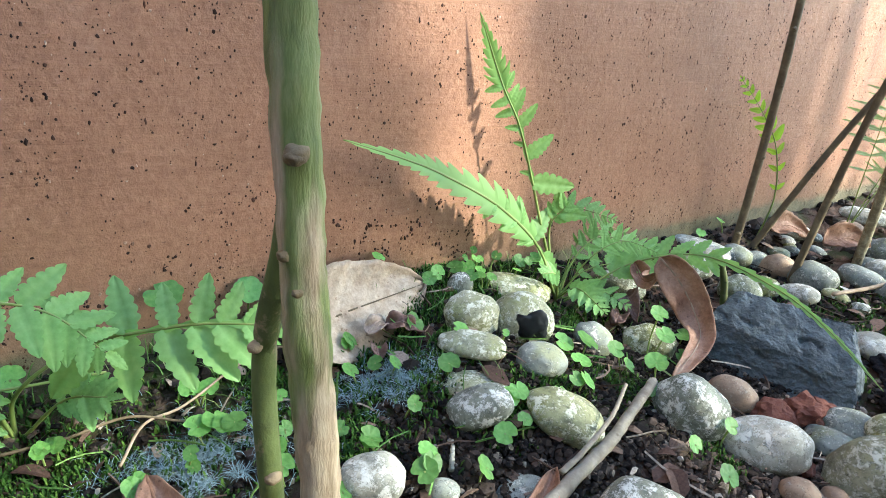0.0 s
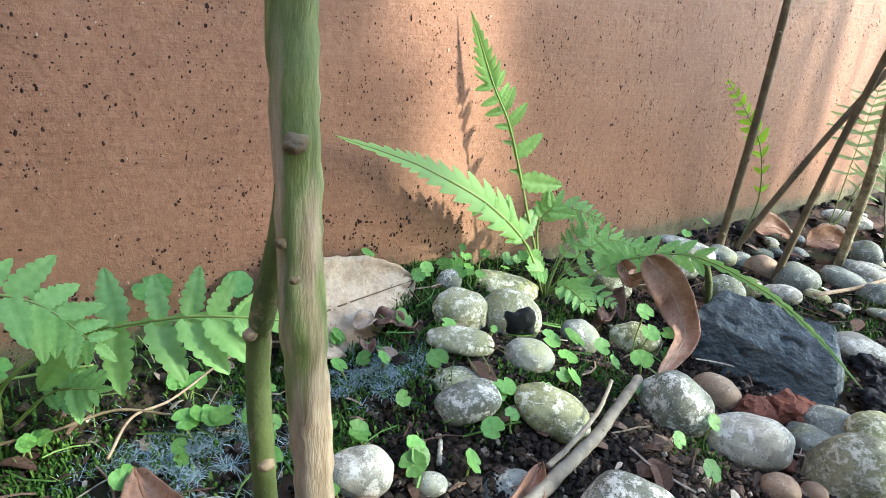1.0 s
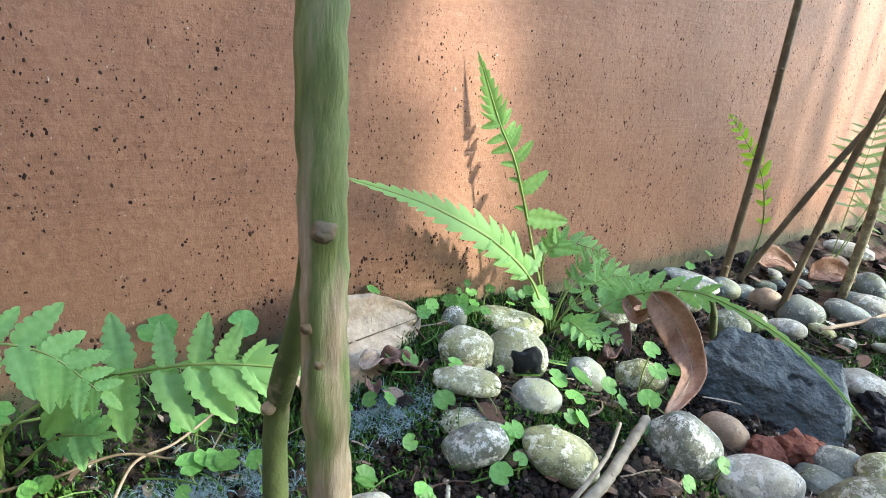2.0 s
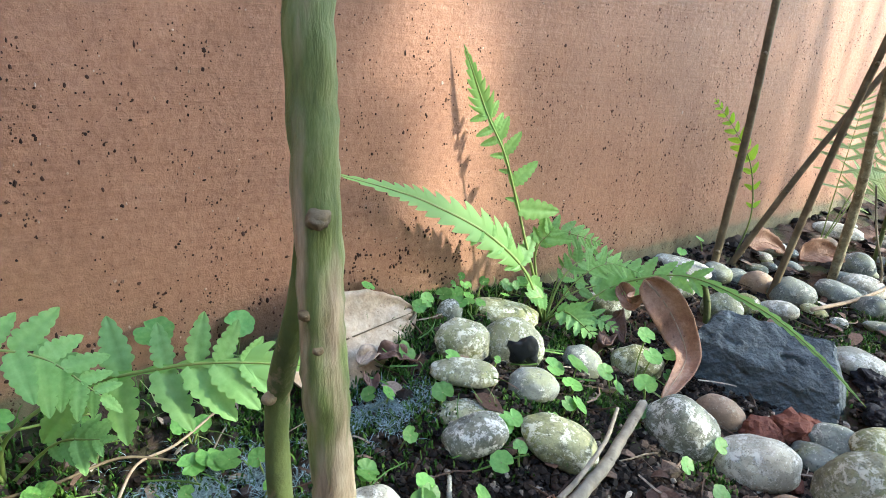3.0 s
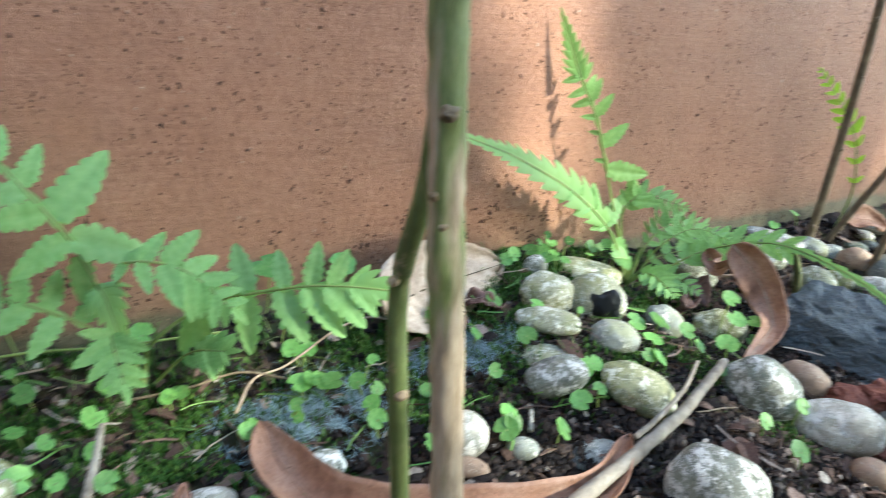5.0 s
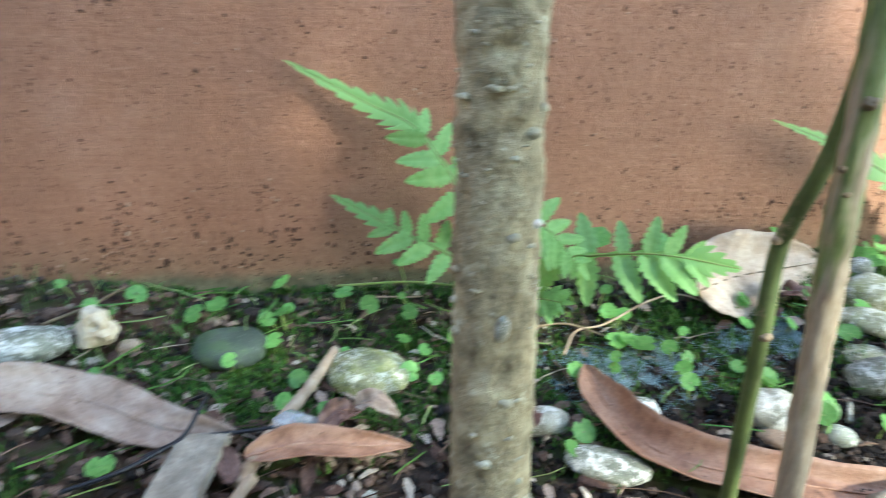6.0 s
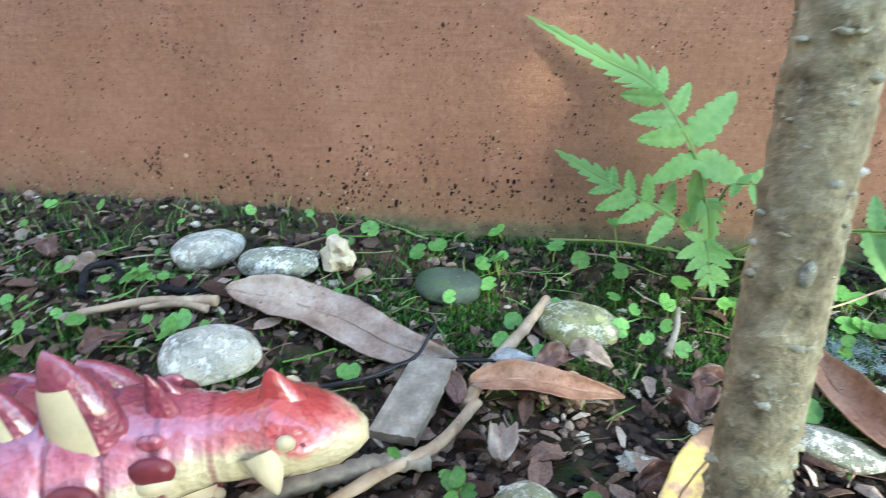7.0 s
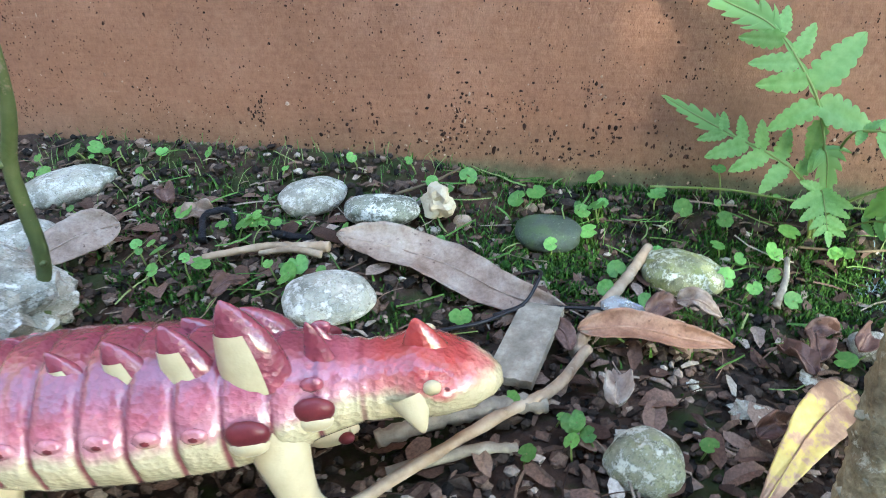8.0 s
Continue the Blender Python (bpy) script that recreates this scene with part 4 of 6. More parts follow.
dead_leaf([(-0.256, -0.170, 0.004), (-0.272, -0.190, 0.012), (-0.290, -0.214, 0.014), (-0.318, -0.258, 0.008)], 0.0120, M_YELLOW, "half yellow half brown fallen leaf by the trunk", (0.25, -0.35, 0.85), 0.2, 0.15, 7.0)
dead_leaf([(0.262, -0.262, 0.014), (0.258, -0.285, 0.018), (0.240, -0.315, 0.012)], 0.019, M_GREYLEAF, "pale pinkish dead leaf on the soil beside pebbles", (-0.6, 0.1, 0.8), 0.3, 0.3, 8.0)
dead_leaf([(0.440, -0.040, 0.030), (0.462, -0.046, 0.034), (0.490, -0.058, 0.022)], 0.014, M_BROWNLEAF, "brown dead leaf among the far pebbles", (-0.6, -0.4, 0.7), 0.5, 0.3, 9.0)
dead_leaf([(0.475, -0.080, 0.022), (0.498, -0.092, 0.030), (0.522, -0.108, 0.022)], 0.015, M_BROWNLEAF, "brown curled dead leaf among the far pebbles", (-0.7, -0.3, 0.6), 0.6, 0.3, 10.0)
dead_leaf([(0.985, -0.040, 0.04), (1.01, -0.055, 0.045), (1.05, -0.085, 0.02)], 0.026, M_BROWNLEAF, "large brown curled dead leaf far along the wall", (-0.7, -0.4, 0.6), 0.6, 0.3, 11.0)
dead_leaf([(0.88, -0.10, 0.03), (0.92, -0.12, 0.04), (0.97, -0.14, 0.02)], 0.022, M_GREYLEAF, "greyish dead leaf far along the wall", (-0.5, -0.4, 0.7), 0.4, 0.3, 12.0)
dead_leaf([(-0.700, -0.122, 0.034), (-0.718, -0.146, 0.034), (-0.742, -0.182, 0.024)], 0.0145, M_GREYLEAF, "grey blotched dead leaf on the soil by the stem", (0.5, -0.4, 0.75), 0.2, 0.2, 13.0)
for i, (x, y, z, a, r) in enumerate(((-0.050, -0.048, 0.034, 20, 0.011), (-0.036, -0.056, 0.034, -30, 0.012), (-0.058, -0.060, 0.024, 70, 0.009), (-0.345, -0.128, 0.012, 40, 0.013), (-0.325, -0.122, 0.012, -20, 0.012),
                                     (-0.268, -0.140, 0.008, 80, 0.014), (-0.280, -0.155, 0.008, 120, 0.012), (-0.262, -0.130, 0.008, 20, 0.010), (-0.372, -0.192, 0.008, 95, 0.013), (-0.300, -0.205, 0.006, 35, 0.010),
                                     (0.140, -0.085, 0.014, 30, 0.012), (-0.24, -0.13, 0.006, 60, 0.011), (-0.66, -0.09, 0.026, 15, 0.014), (-0.60, -0.16, 0.02, 60, 0.012), (-0.70, -0.07, 0.03, 130, 0.014), (0.56, -0.2, 0.02, 100, 0.02))):
    d = Vector((math.cos(radians(a)), math.sin(radians(a)), 0)) * r
    c = Vector((x, y, z))
    dead_leaf([c - d, c + Vector((0, 0, 0.004)), c + d + Vector((0, 0, -0.003))], r * 0.55, M_DARKLEAF if i % 4 else M_GREYLEAF, "small crumpled brown dead leaf in the litter", (0.2, -0.4, 0.8), 0.5, 0.8, 20.0 + i)


# ---- ferns ----
def pinna_mesh(name, lobes, broad, material, droop=0.12, cut=0.30, taper=1.9):
    """A leaflet one unit long: broad base, rounded forward lobes parted by narrow notches, a blunt tip."""
    bm = bmesh.new()
    rows = []
    for i in range(lobes * 8 + 1):
        t = i / (lobes * 8)
        env = broad * (0.62 + 0.38 * smooth01(t * 4.5)) * max(1 - t ** taper, 0.0) ** 0.72 + 0.004
        row = []
        for v in (-1, -0.62, -0.22, 0, 0.22, 0.62, 1):
            ph = (t * lobes + (0.31 if v < 0 else 0.0)) % 1.0
            bulge = math.sin(math.pi * ph) ** 0.5
            w = env * (1 - cut * (1 - bulge) * abs(v) ** 2)
            fold = 0.12 * abs(v) * w - 0.10 * v * v * w - 0.014 * (v == 0)
            row.append(bm.verts.new((t + 0.05 * abs(v) * broad * 2, v * w, fold - droop * t * t + 0.003 * math.sin(t * lobes * 6.28) * abs(v))))
        rows.append(row)
    for a, b in zip(rows, rows[1:]):
        for k in range(6):
            bm.faces.new((a[k], a[k + 1], b[k + 1], b[k]))
    return mesh_from(name, bm, material)


PINNA = {"broad": pinna_mesh("pinna", 6, 0.25, M_FERN, 0.10, 0.30, 2.3), "deep": pinna_mesh("pinna", 6, 0.25, M_FERN, 0.12, 0.30, 2.3), "lobe": pinna_mesh("pinna", 4, 0.30, M_FERN, 0.06), "slim": pinna_mesh("pinna", 8, 0.17, M_FERN, 0.10, 0.22),
         "fine": pinna_mesh("pinna", 7, 0.075, M_PALEFERN), "lime": pinna_mesh("pinna", 2, 0.24, M_LIME, 0.2, 0.12, 2.4)}


def fused_tip(stalk, line, o, face, u0, half, lobes, thick=0.6):
    """The undivided part of a frond: one blade cut into forward-swept lobes, alternate on its two sides."""
    n = len(line) - 1
    bm = bmesh.new()
    rows = []
    steps = lobes * 8
    for i in range(steps + 1):
        t = i / steps
        f = min((u0 + (1 - u0) * t) * n, n - 0.01)
        k = int(f)
        c = line[k].lerp(line[k + 1], f - k) - o
        d = (line[k + 1] - line[k]).normalized()
        side = d.cross(face).normalized()
        env = half * ((1 - t) ** thick * (0.45 + 0.55 * smooth01(t * 7)) + 0.02)
        row = []
        for v in (-1, -0.6, -0.2, 0, 0.2, 0.6, 1):
            ph = (t * lobes + (0.45 if v < 0 else 0.0)) % 1.0
            saw = smooth01(ph / 0.72) ** 0.6 if ph < 0.72 else 1 - smooth01((ph - 0.72) / 0.28)
            w = env * (1 - (0.50 - 0.18 * t) * (1 - saw) * abs(v) ** 1.5) * (1 + 0.08 * noise.noise(Vector((t * 9, v, half * 300))))
            row.append(bm.verts.new(c + side * v * w + d * abs(v) ** 1.5 * w * 0.75 * (0.4 + 0.6 * saw) + face * (0.20 * abs(v) * w - 0.16 * v * v * w - 0.0004 * (v == 0))))
        rows.append(row)
    for a, b in zip(rows, rows[1:]):
        for k in range(6):
            bm.faces.new((a[k], a[k + 1], b[k + 1], b[k]))
    part("frond_tip", bm, M_FERN, stalk)


def wing(stalk, line, o, face, u0, u1, half):
    """A narrow green wing along both sides of the stalk, which joins the leaflets."""
    n = len(line) - 1
    bm = bmesh.new()
    rows = []
    for k in range(int(u0 * n), max(int(u1 * n), int(u0 * n) + 2) + 1):
        k = min(k, n)
        d = (line[min(k + 1, n)] - line[max(k - 1, 0)]).normalized()
        side = d.cross(face).normalized()
        w = half * (0.7 + 0.3 * math.sin(k * 1.3))
        rows.append([bm.verts.new(line[k] - o + side * v * w + face * 0.15 * abs(v) * w) for v in (-1, 0, 1)])
    for a, b in zip(rows, rows[1:]):
        for k in range(2):
            bm.faces.new((a[k], a[k + 1], b[k + 1], b[k]))
    part("wing", bm, M_FERN, stalk)


def frond(fern, pts, facing, longest, pairs, start=0.25, kind="broad", peak=0.2, forward=0.55, sides=(1, -1), jitter=0.12, r=0.0011, gap=0.0, tail=0.10, drop=0.85, blade=None, leaves=None):
    """A stalk with paired leaflets that shorten to the tip."""
    o = fern.location
    n = 60
    bm = bmesh.new()
    line = tube(bm, pts, lambda t: r * (1 - 0.75 * t), 7, n)
    bm.transform(Matrix.Translation(-o))
    stalk = part("frond", bm, M_RACHIS, fern)
    face = Vector(facing).normalized()
    if blade:
        fused_tip(stalk, line, o, face, *blade)
    spots = [(u, i / pairs, (0,) if i == pairs else sides, 0) for i, u in ((i, start + (1 - start) * (1 - (1 - i / pairs) ** 1.45)) for i in range(pairs + 1))]
    if leaves and blade:
        wing(stalk, line, o, face, min(q[0] for q in leaves) - 0.02, blade[0] + 0.06, 0.0022)
    for u, w, turns, fixed, lean in [(q[0], 0.2, (q[1],), q[2], q[3] if len(q) > 3 else None) for q in leaves] if leaves else [(*q, None) for q in spots]:
        f = min(u * n, n - 0.01)
        k = int(f)
        c = line[k].lerp(line[k + 1], f - k)
        d = (line[k + 1] - line[k]).normalized()
        side = d.cross(face).normalized()
        size = fixed or longest * (min(1, 0.55 + w / max(peak, 0.01) * 0.45) if w < peak else (1 - (w - peak) / (1 - peak)) ** drop * (1 - tail) + tail)
        for sg in turns:
            if gap and rng.random() < gap:
                continue
            L = size * rng.uniform(1 - jitter, 1 + jitter) * (1.0 if sg else 1.5)
            along = (side * sg * (1 - forward * 0.35) + d * (forward + 0.35 * w) + face * rng.uniform(-0.12, 0.18)).normalized() if sg else d
            if lean is not None:
                along = (side * sg * math.cos(radians(lean)) + d * math.sin(radians(lean)) + face * rng.uniform(-0.10, 0.10)).normalized()
            across = face.cross(along).normalized()
            up = along.cross(across).normalized()
            tw = rng.uniform(-jitter, jitter) * 2
            across, up = across * math.cos(tw) + up * math.sin(tw), up * math.cos(tw) - across * math.sin(tw)
            m = Matrix((along, across, up)).transposed().to_4x4()
            m.translation = c - o
            ob = new("pinna", PINNA[("broad" if w < 0.5 else "lobe") if kind == "mixed" else kind])
            ob.parent = stalk
            ob.matrix_basis = m @ Matrix.Diagonal((L, L, L, 1))
    return stalk


fern = holder("fern", (0.128, -0.033, 0.018), "bright green fern with one upright and arching fronds by the wall", "fern", "ferns by the wall")
frond(fern, [(0.128, -0.033, 0.012), (0.101, -0.030, 0.075), (0.088, -0.027, 0.111), (0.072, -0.023, 0.152), (0.058, -0.016, 0.180), (0.040, -0.007, 0.224)], (-0.55, -0.80, 0.15), 0.024, 8, 0.45, "deep", 0.15, 0.25, jitter=0.08, r=0.0013,
      blade=(0.78, 0.0118, 8, 1.0), leaves=((0.40, 1, 0.036, -25), (0.43, -1, 0.008, 30), (0.49, 1, 0.025, 25), (0.53, -1, 0.008, 30), (0.60, 1, 0.020, 30), (0.59, -1, 0.010, 25), (0.67, 1, 0.017, 40), (0.67, -1, 0.013, 10), (0.72, 1, 0.013, 35), (0.73, -1, 0.014, 5), (0.78, 1, 0.013, 35), (0.79, -1, 0.014, 8)))
frond(fern, [(0.122, -0.037, 0.012), (0.097, -0.034, 0.060), (0.056, -0.031, 0.096), (0.004, -0.032, 0.124), (-0.030, -0.036, 0.138), (-0.074, -0.041, 0.153)], (-0.35, -0.75, 0.55), 0.021, 20, 0.26, "deep", 0.10, 0.7, jitter=0.08, r=0.0013,
      blade=(0.22, 0.0185, 15, 1.05), leaves=((0.17, 1, 0.042, -80), (0.24, 1, 0.028, 5), (0.31, 1, 0.021, 35), (0.38, 1, 0.018, 45), (0.24, -1, 0.014, 40), (0.33, -1, 0.016, 40), (0.42, -1, 0.016, 30)))
frond(fern, [(0.126, -0.042, 0.012), (0.150, -0.050, 0.028), (0.185, -0.064, 0.046), (0.206, -0.105, 0.062), (0.203, -0.165, 0.060), (0.192, -0.210, 0.050), (0.183, -0.250, 0.032)], (-0.6, -0.15, 0.78), 0.029, 10, 0.25, "deep", 0.15, 0.7, blade=(0.48, 0.0048, 14, 0.8), leaves=tuple((0.24 + 0.045 * k, sg, 0.029 - 0.0018 * k) for k in range(7) for sg in (1, -1)))
frond(fern, [(0.124, -0.036, 0.014), (0.118, -0.022, 0.068), (0.134, -0.022, 0.085), (0.150, -0.034, 0.083), (0.169, -0.045, 0.077)], (-0.5, -0.7, 0.5), 0.016, 8, 0.42, "broad", 0.2)
frond(fern, [(0.126, -0.035, 0.014), (0.140, -0.034, 0.045), (0.166, -0.036, 0.060), (0.205, -0.050, 0.050)], (-0.5, -0.6, 0.6), 0.020, 8, 0.35, "broad", 0.2)
frond(fern, [(0.122, -0.038, 0.014), (0.116, -0.062, 0.034), (0.111, -0.095, 0.030)], (-0.4, -0.5, 0.75), 0.018, 6, 0.35, "lobe", 0.2)
frond(fern, [(0.122, -0.038, 0.014), (0.108, -0.046, 0.040), (0.086, -0.052, 0.048)], (-0.4, -0.5, 0.75), 0.014, 5, 0.4, "deep", 0.2)
frond(fern, [(0.124, -0.034, 0.014), (0.110, -0.030, 0.070), (0.118, -0.036, 0.092)], (-0.5, -0.8, 0.3), 0.024, 3, 0.7, "lobe", 0.2)

frond(fern, [(0.128, -0.036, 0.014), (0.138, -0.050, 0.050), (0.160, -0.062, 0.066), (0.186, -0.078, 0.058)], (-0.55, -0.6, 0.6), 0.017, 7, 0.35, "slim", 0.2, 0.5, r=0.0007)
frond(fern, [(0.128, -0.034, 0.014), (0.146, -0.040, 0.034), (0.176, -0.050, 0.040), (0.206, -0.066, 0.034)], (-0.5, -0.5, 0.7), 0.018, 7, 0.30, "lobe", 0.2, 0.5, r=0.0007)
frond(fern, [(0.126, -0.040, 0.014), (0.136, -0.066, 0.030), (0.142, -0.092, 0.026)], (-0.5, -0.4, 0.75), 0.014, 6, 0.30, "lobe", 0.2, 0.5, r=0.0007)
frond(fern, [(0.130, -0.030, 0.014), (0.152, -0.026, 0.056), (0.180, -0.028, 0.064), (0.214, -0.036, 0.052)], (-0.5, -0.7, 0.5), 0.015, 9, 0.30, "slim", 0.2, 0.5, r=0.0006)
fern = holder("fern", (-0.244, -0.028, 0.018), "green fern with broad lobed fronds casting its shadow on the wall", "fern", "ferns by the wall")
frond(fern, [(-0.244, -0.028, 0.010), (-0.240, -0.042, 0.042), (-0.213, -0.058, 0.068), (-0.181, -0.090, 0.086), (-0.160, -0.109, 0.092), (-0.132, -0.128, 0.092)], (-0.12, -0.84, 0.52), 0.034, 6, 0.38, "broad", 0.3, 0.25, jitter=0.05, r=0.0013,
      blade=(0.82, 0.0125, 4, 0.8), leaves=((0.43, -1, 0.034, -36), (0.42, 1, 0.037, -58), (0.505, -1, 0.029, -10), (0.50, 1, 0.030, 2), (0.60, -1, 0.022, -6), (0.585, 1, 0.032, 26), (0.69, -1, 0.022, 12), (0.67, 1, 0.033, 42), (0.77, -1, 0.019, 24), (0.76, 1, 0.027, 46), (0.84, -1, 0.014, 34), (0.84, 1, 0.019, 46)))
frond(fern, [(-0.244, -0.030, 0.010), (-0.258, -0.050, 0.074), (-0.268, -0.050, 0.106), (-0.280, -0.045, 0.127), (-0.298, -0.030, 0.148), (-0.327, -0.020, 0.161), (-0.375, -0.007, 0.184)], (0.1, -0.85, 0.45), 0.034, 15, 0.38, "deep", 0.05, 0.4, jitter=0.12, blade=(0.64, 0.0125, 8, 0.85), leaves=((0.63, 1, 0.020, 40), (0.61, -1, 0.023, 40), (0.55, 1, 0.024, 35), (0.53, -1, 0.027, 30), (0.46, -1, 0.030, 25), (0.43, 1, 0.040, 20), (0.36, -1, 0.028, -5), (0.36, 1, 0.040, -45), (0.30, -1, 0.026, -65)))
frond(fern, [(-0.262, -0.050, 0.086), (-0.258, -0.054, 0.078), (-0.253, -0.058, 0.050)], (0.1, -0.9, 0.3), 0.02, 4, 0.2, "deep", r=0.0006, blade=(0.05, 0.013, 6, 0.7), leaves=((0.1, 1, 0.014),))
frond(fern, [(-0.246, -0.030, 0.010), (-0.263, -0.050, 0.058), (-0.285, -0.050, 0.076), (-0.305, -0.040, 0.083), (-0.326, -0.022, 0.089), (-0.351, -0.009, 0.099)], (0.05, -0.75, 0.6), 0.022, 10, 0.34, "deep", 0.15, 0.45, jitter=0.12, blade=(0.68, 0.009, 5, 0.8), leaves=((0.68, 1, 0.015, 40), (0.66, -1, 0.020, 45), (0.58, 1, 0.019, 35), (0.55, -1, 0.023, 40), (0.48, 1, 0.021, 25), (0.44, -1, 0.026, 30), (0.38, 1, 0.024, 10), (0.34, -1, 0.026, 10), (0.28, 1, 0.022, -20)))
frond(fern, [(-0.247, -0.030, 0.010), (-0.252, -0.052, 0.085), (-0.245, -0.072, 0.103), (-0.224, -0.080, 0.098), (-0.206, -0.086, 0.078)], (0.0, -0.65, 0.7), 0.024, 7, 0.42, "broad", 0.3, 0.4, tail=0.3)
frond(fern, [(-0.247, -0.030, 0.010), (-0.255, -0.048, 0.050), (-0.258, -0.062, 0.060), (-0.256, -0.080, 0.045)], (0.0, -0.85, 0.5), 0.020, 6, 0.45, "deep", 0.3, 0.4, tail=0.3)
frond(fern, [(-0.240, -0.030, 0.010), (-0.222, -0.046, 0.035), (-0.205, -0.060, 0.040)], (0.0, -0.65, 0.75), 0.018, 5, 0.45, "broad", 0.3, 0.4, tail=0.3)

# pale feathery fern and lime-green shrublets far along the wall
fern = holder("fern", (0.60, -0.05, 0.01), "pale feathery fern behind the shrub stems", "fern", "ferns by the wall")
for tip, mid in (((0.56, -0.07, 0.20), (0.58, -0.06, 0.12)), ((0.67, -0.09, 0.15), (0.63, -0.07, 0.11)), ((0.73, -0.06, 0.09), (0.66, -0.06, 0.08))):
    frond(fern, [(0.60, -0.05, 0.005), mid, tip], (-0.7, -0.6, 0.4), 0.042, 11, 0.35, "fine", 0.25, 0.2, tail=0.1, r=0.0008)
fern = holder("fern", (0.445, -0.022, 0.012), "slender fern with small leaflets against the wall", "fern", "ferns by the wall")
frond(fern, [(0.445, -0.022, 0.005), (0.452, -0.028, 0.06), (0.432, -0.026, 0.115), (0.405, -0.018, 0.150), (0.365, -0.008, 0.185)], (-0.7, -0.7, 0.2), 0.017, 11, 0.3, "lime", 0.3, 0.7)
for base_at, tips in (((0.60, -0.125, 0.01), ((0.55, -0.135, 0.17), (0.60, -0.15, 0.14), (0.66, -0.13, 0.12))), ((0.72, -0.10, 0.01), ((0.68, -0.12, 0.13), (0.75, -0.13, 0.10), (0.70, -0.09, 0.18))), ((0.85, -0.07, 0.01), ((0.82, -0.09, 0.12), (0.88, -0.1, 0.10)))):
    bush = holder("herb", base_at, "lime-green leafy herb in a patch of sun", "herb", "sunlit herbs")
    for tp in tips:
        mid = Vector(base_at).lerp(Vector(tp), 0.5) + Vector((0, 0, 0.03))
        frond(bush, [base_at, mid, tp], (-0.6, -0.3, 0.7), 0.019, 3, 0.45, "lime", 0.4, 0.5, r=0.0009, tail=0.6, jitter=0.35)
bush = holder("herb", (0.56, -0.13, 0.10), "lime-green leaf sprig on a thin jointed stem", "herb", "sunlit herbs")
frond(bush, [(0.565, -0.122, 0.10), (0.535, -0.13, 0.155), (0.50, -0.14, 0.185)], (-0.6, -0.3, 0.7), 0.030, 2, 0.7, "lime", 0.4, 0.5, r=0.0012, tail=0.7, jitter=0.3)


# ---- round-leaved herbs ----
def wort_meshes():
    out = []
    for s in range(4):
        bm = bmesh.new()
        n = 42
        mid = bm.verts.new((0, 0, -0.10))
        rings = [[], []]
        for i in range(n):
            a = 2 * math.pi * i / n
            notch = 1 - 0.45 * math.exp(-((((a + 0.0) + math.pi) % (2 * math.pi) - math.pi) / 0.28) ** 2)
            r = notch * (0.93 + 0.09 * abs(math.sin(a * (3.5 + s % 2))) ** 0.6) * (1 + 0.06 * noise.noise(Vector((math.cos(a), math.sin(a), s * 3.0))))
            for ring, k in zip(rings, (0.5, 1.0)):
                ring.append(bm.verts.new((math.cos(a) * r * k, math.sin(a) * r * k, (k * k - 1) * 0.10 + 0.022 * k * math.sin(a * 7 + s))))
        for i in range(n):
            j = (i + 1) % n
            bm.faces.new((mid, rings[0][i], rings[0][j]))
            bm.faces.new((rings[0][i], rings[1][i], rings[1][j], rings[0][j]))
        out.append(mesh_from("leaf", bm, M_WORT))
    bm = bmesh.new()
    tube(bm, [(0, 0, 0), (0.0014, 0.0006, 0.5), (0, 0, 1)], lambda t: 0.0006, 6, 8)
    return out, mesh_from("stalk", bm, M_RACHIS)


WORT_LEAF, WORT_STALK = wort_meshes()


def wort(x, y, z, r):
    r *= 0.82
    gz = lie(x, y) - 0.002
    bx, by = x + rng.uniform(-0.006, 0.006), min(y + rng.uniform(-0.004, 0.006), -0.002)
    e = holder("pennywort", (bx, by, gz), "small round scalloped green pennywort leaf on a thin stalk", "herb", "pennyworts")
    leaf = new("leaf", rng.choice(WORT_LEAF))
    leaf.parent = e
    leaf.matrix_basis = Matrix.Translation((x - bx, y - by, z - gz)) @ Euler((radians(rng.uniform(8, 50)), radians(rng.uniform(-25, 15)), rng.uniform(-0.8, 0.8))).to_matrix().to_4x4() @ pose(0, 0, 0, 0, 0, rng.uniform(0, 360)) @ Matrix.Diagonal((r, r, r, 1))
    st = new("stalk", WORT_STALK)
    st.parent = e
    v = Vector((x - bx, y - by, z - gz - r * 0.1))
    st.matrix_basis = v.to_track_quat("Z", "Y").to_matrix().to_4x4() @ Matrix.Diagonal((1, 1, v.length, 1))


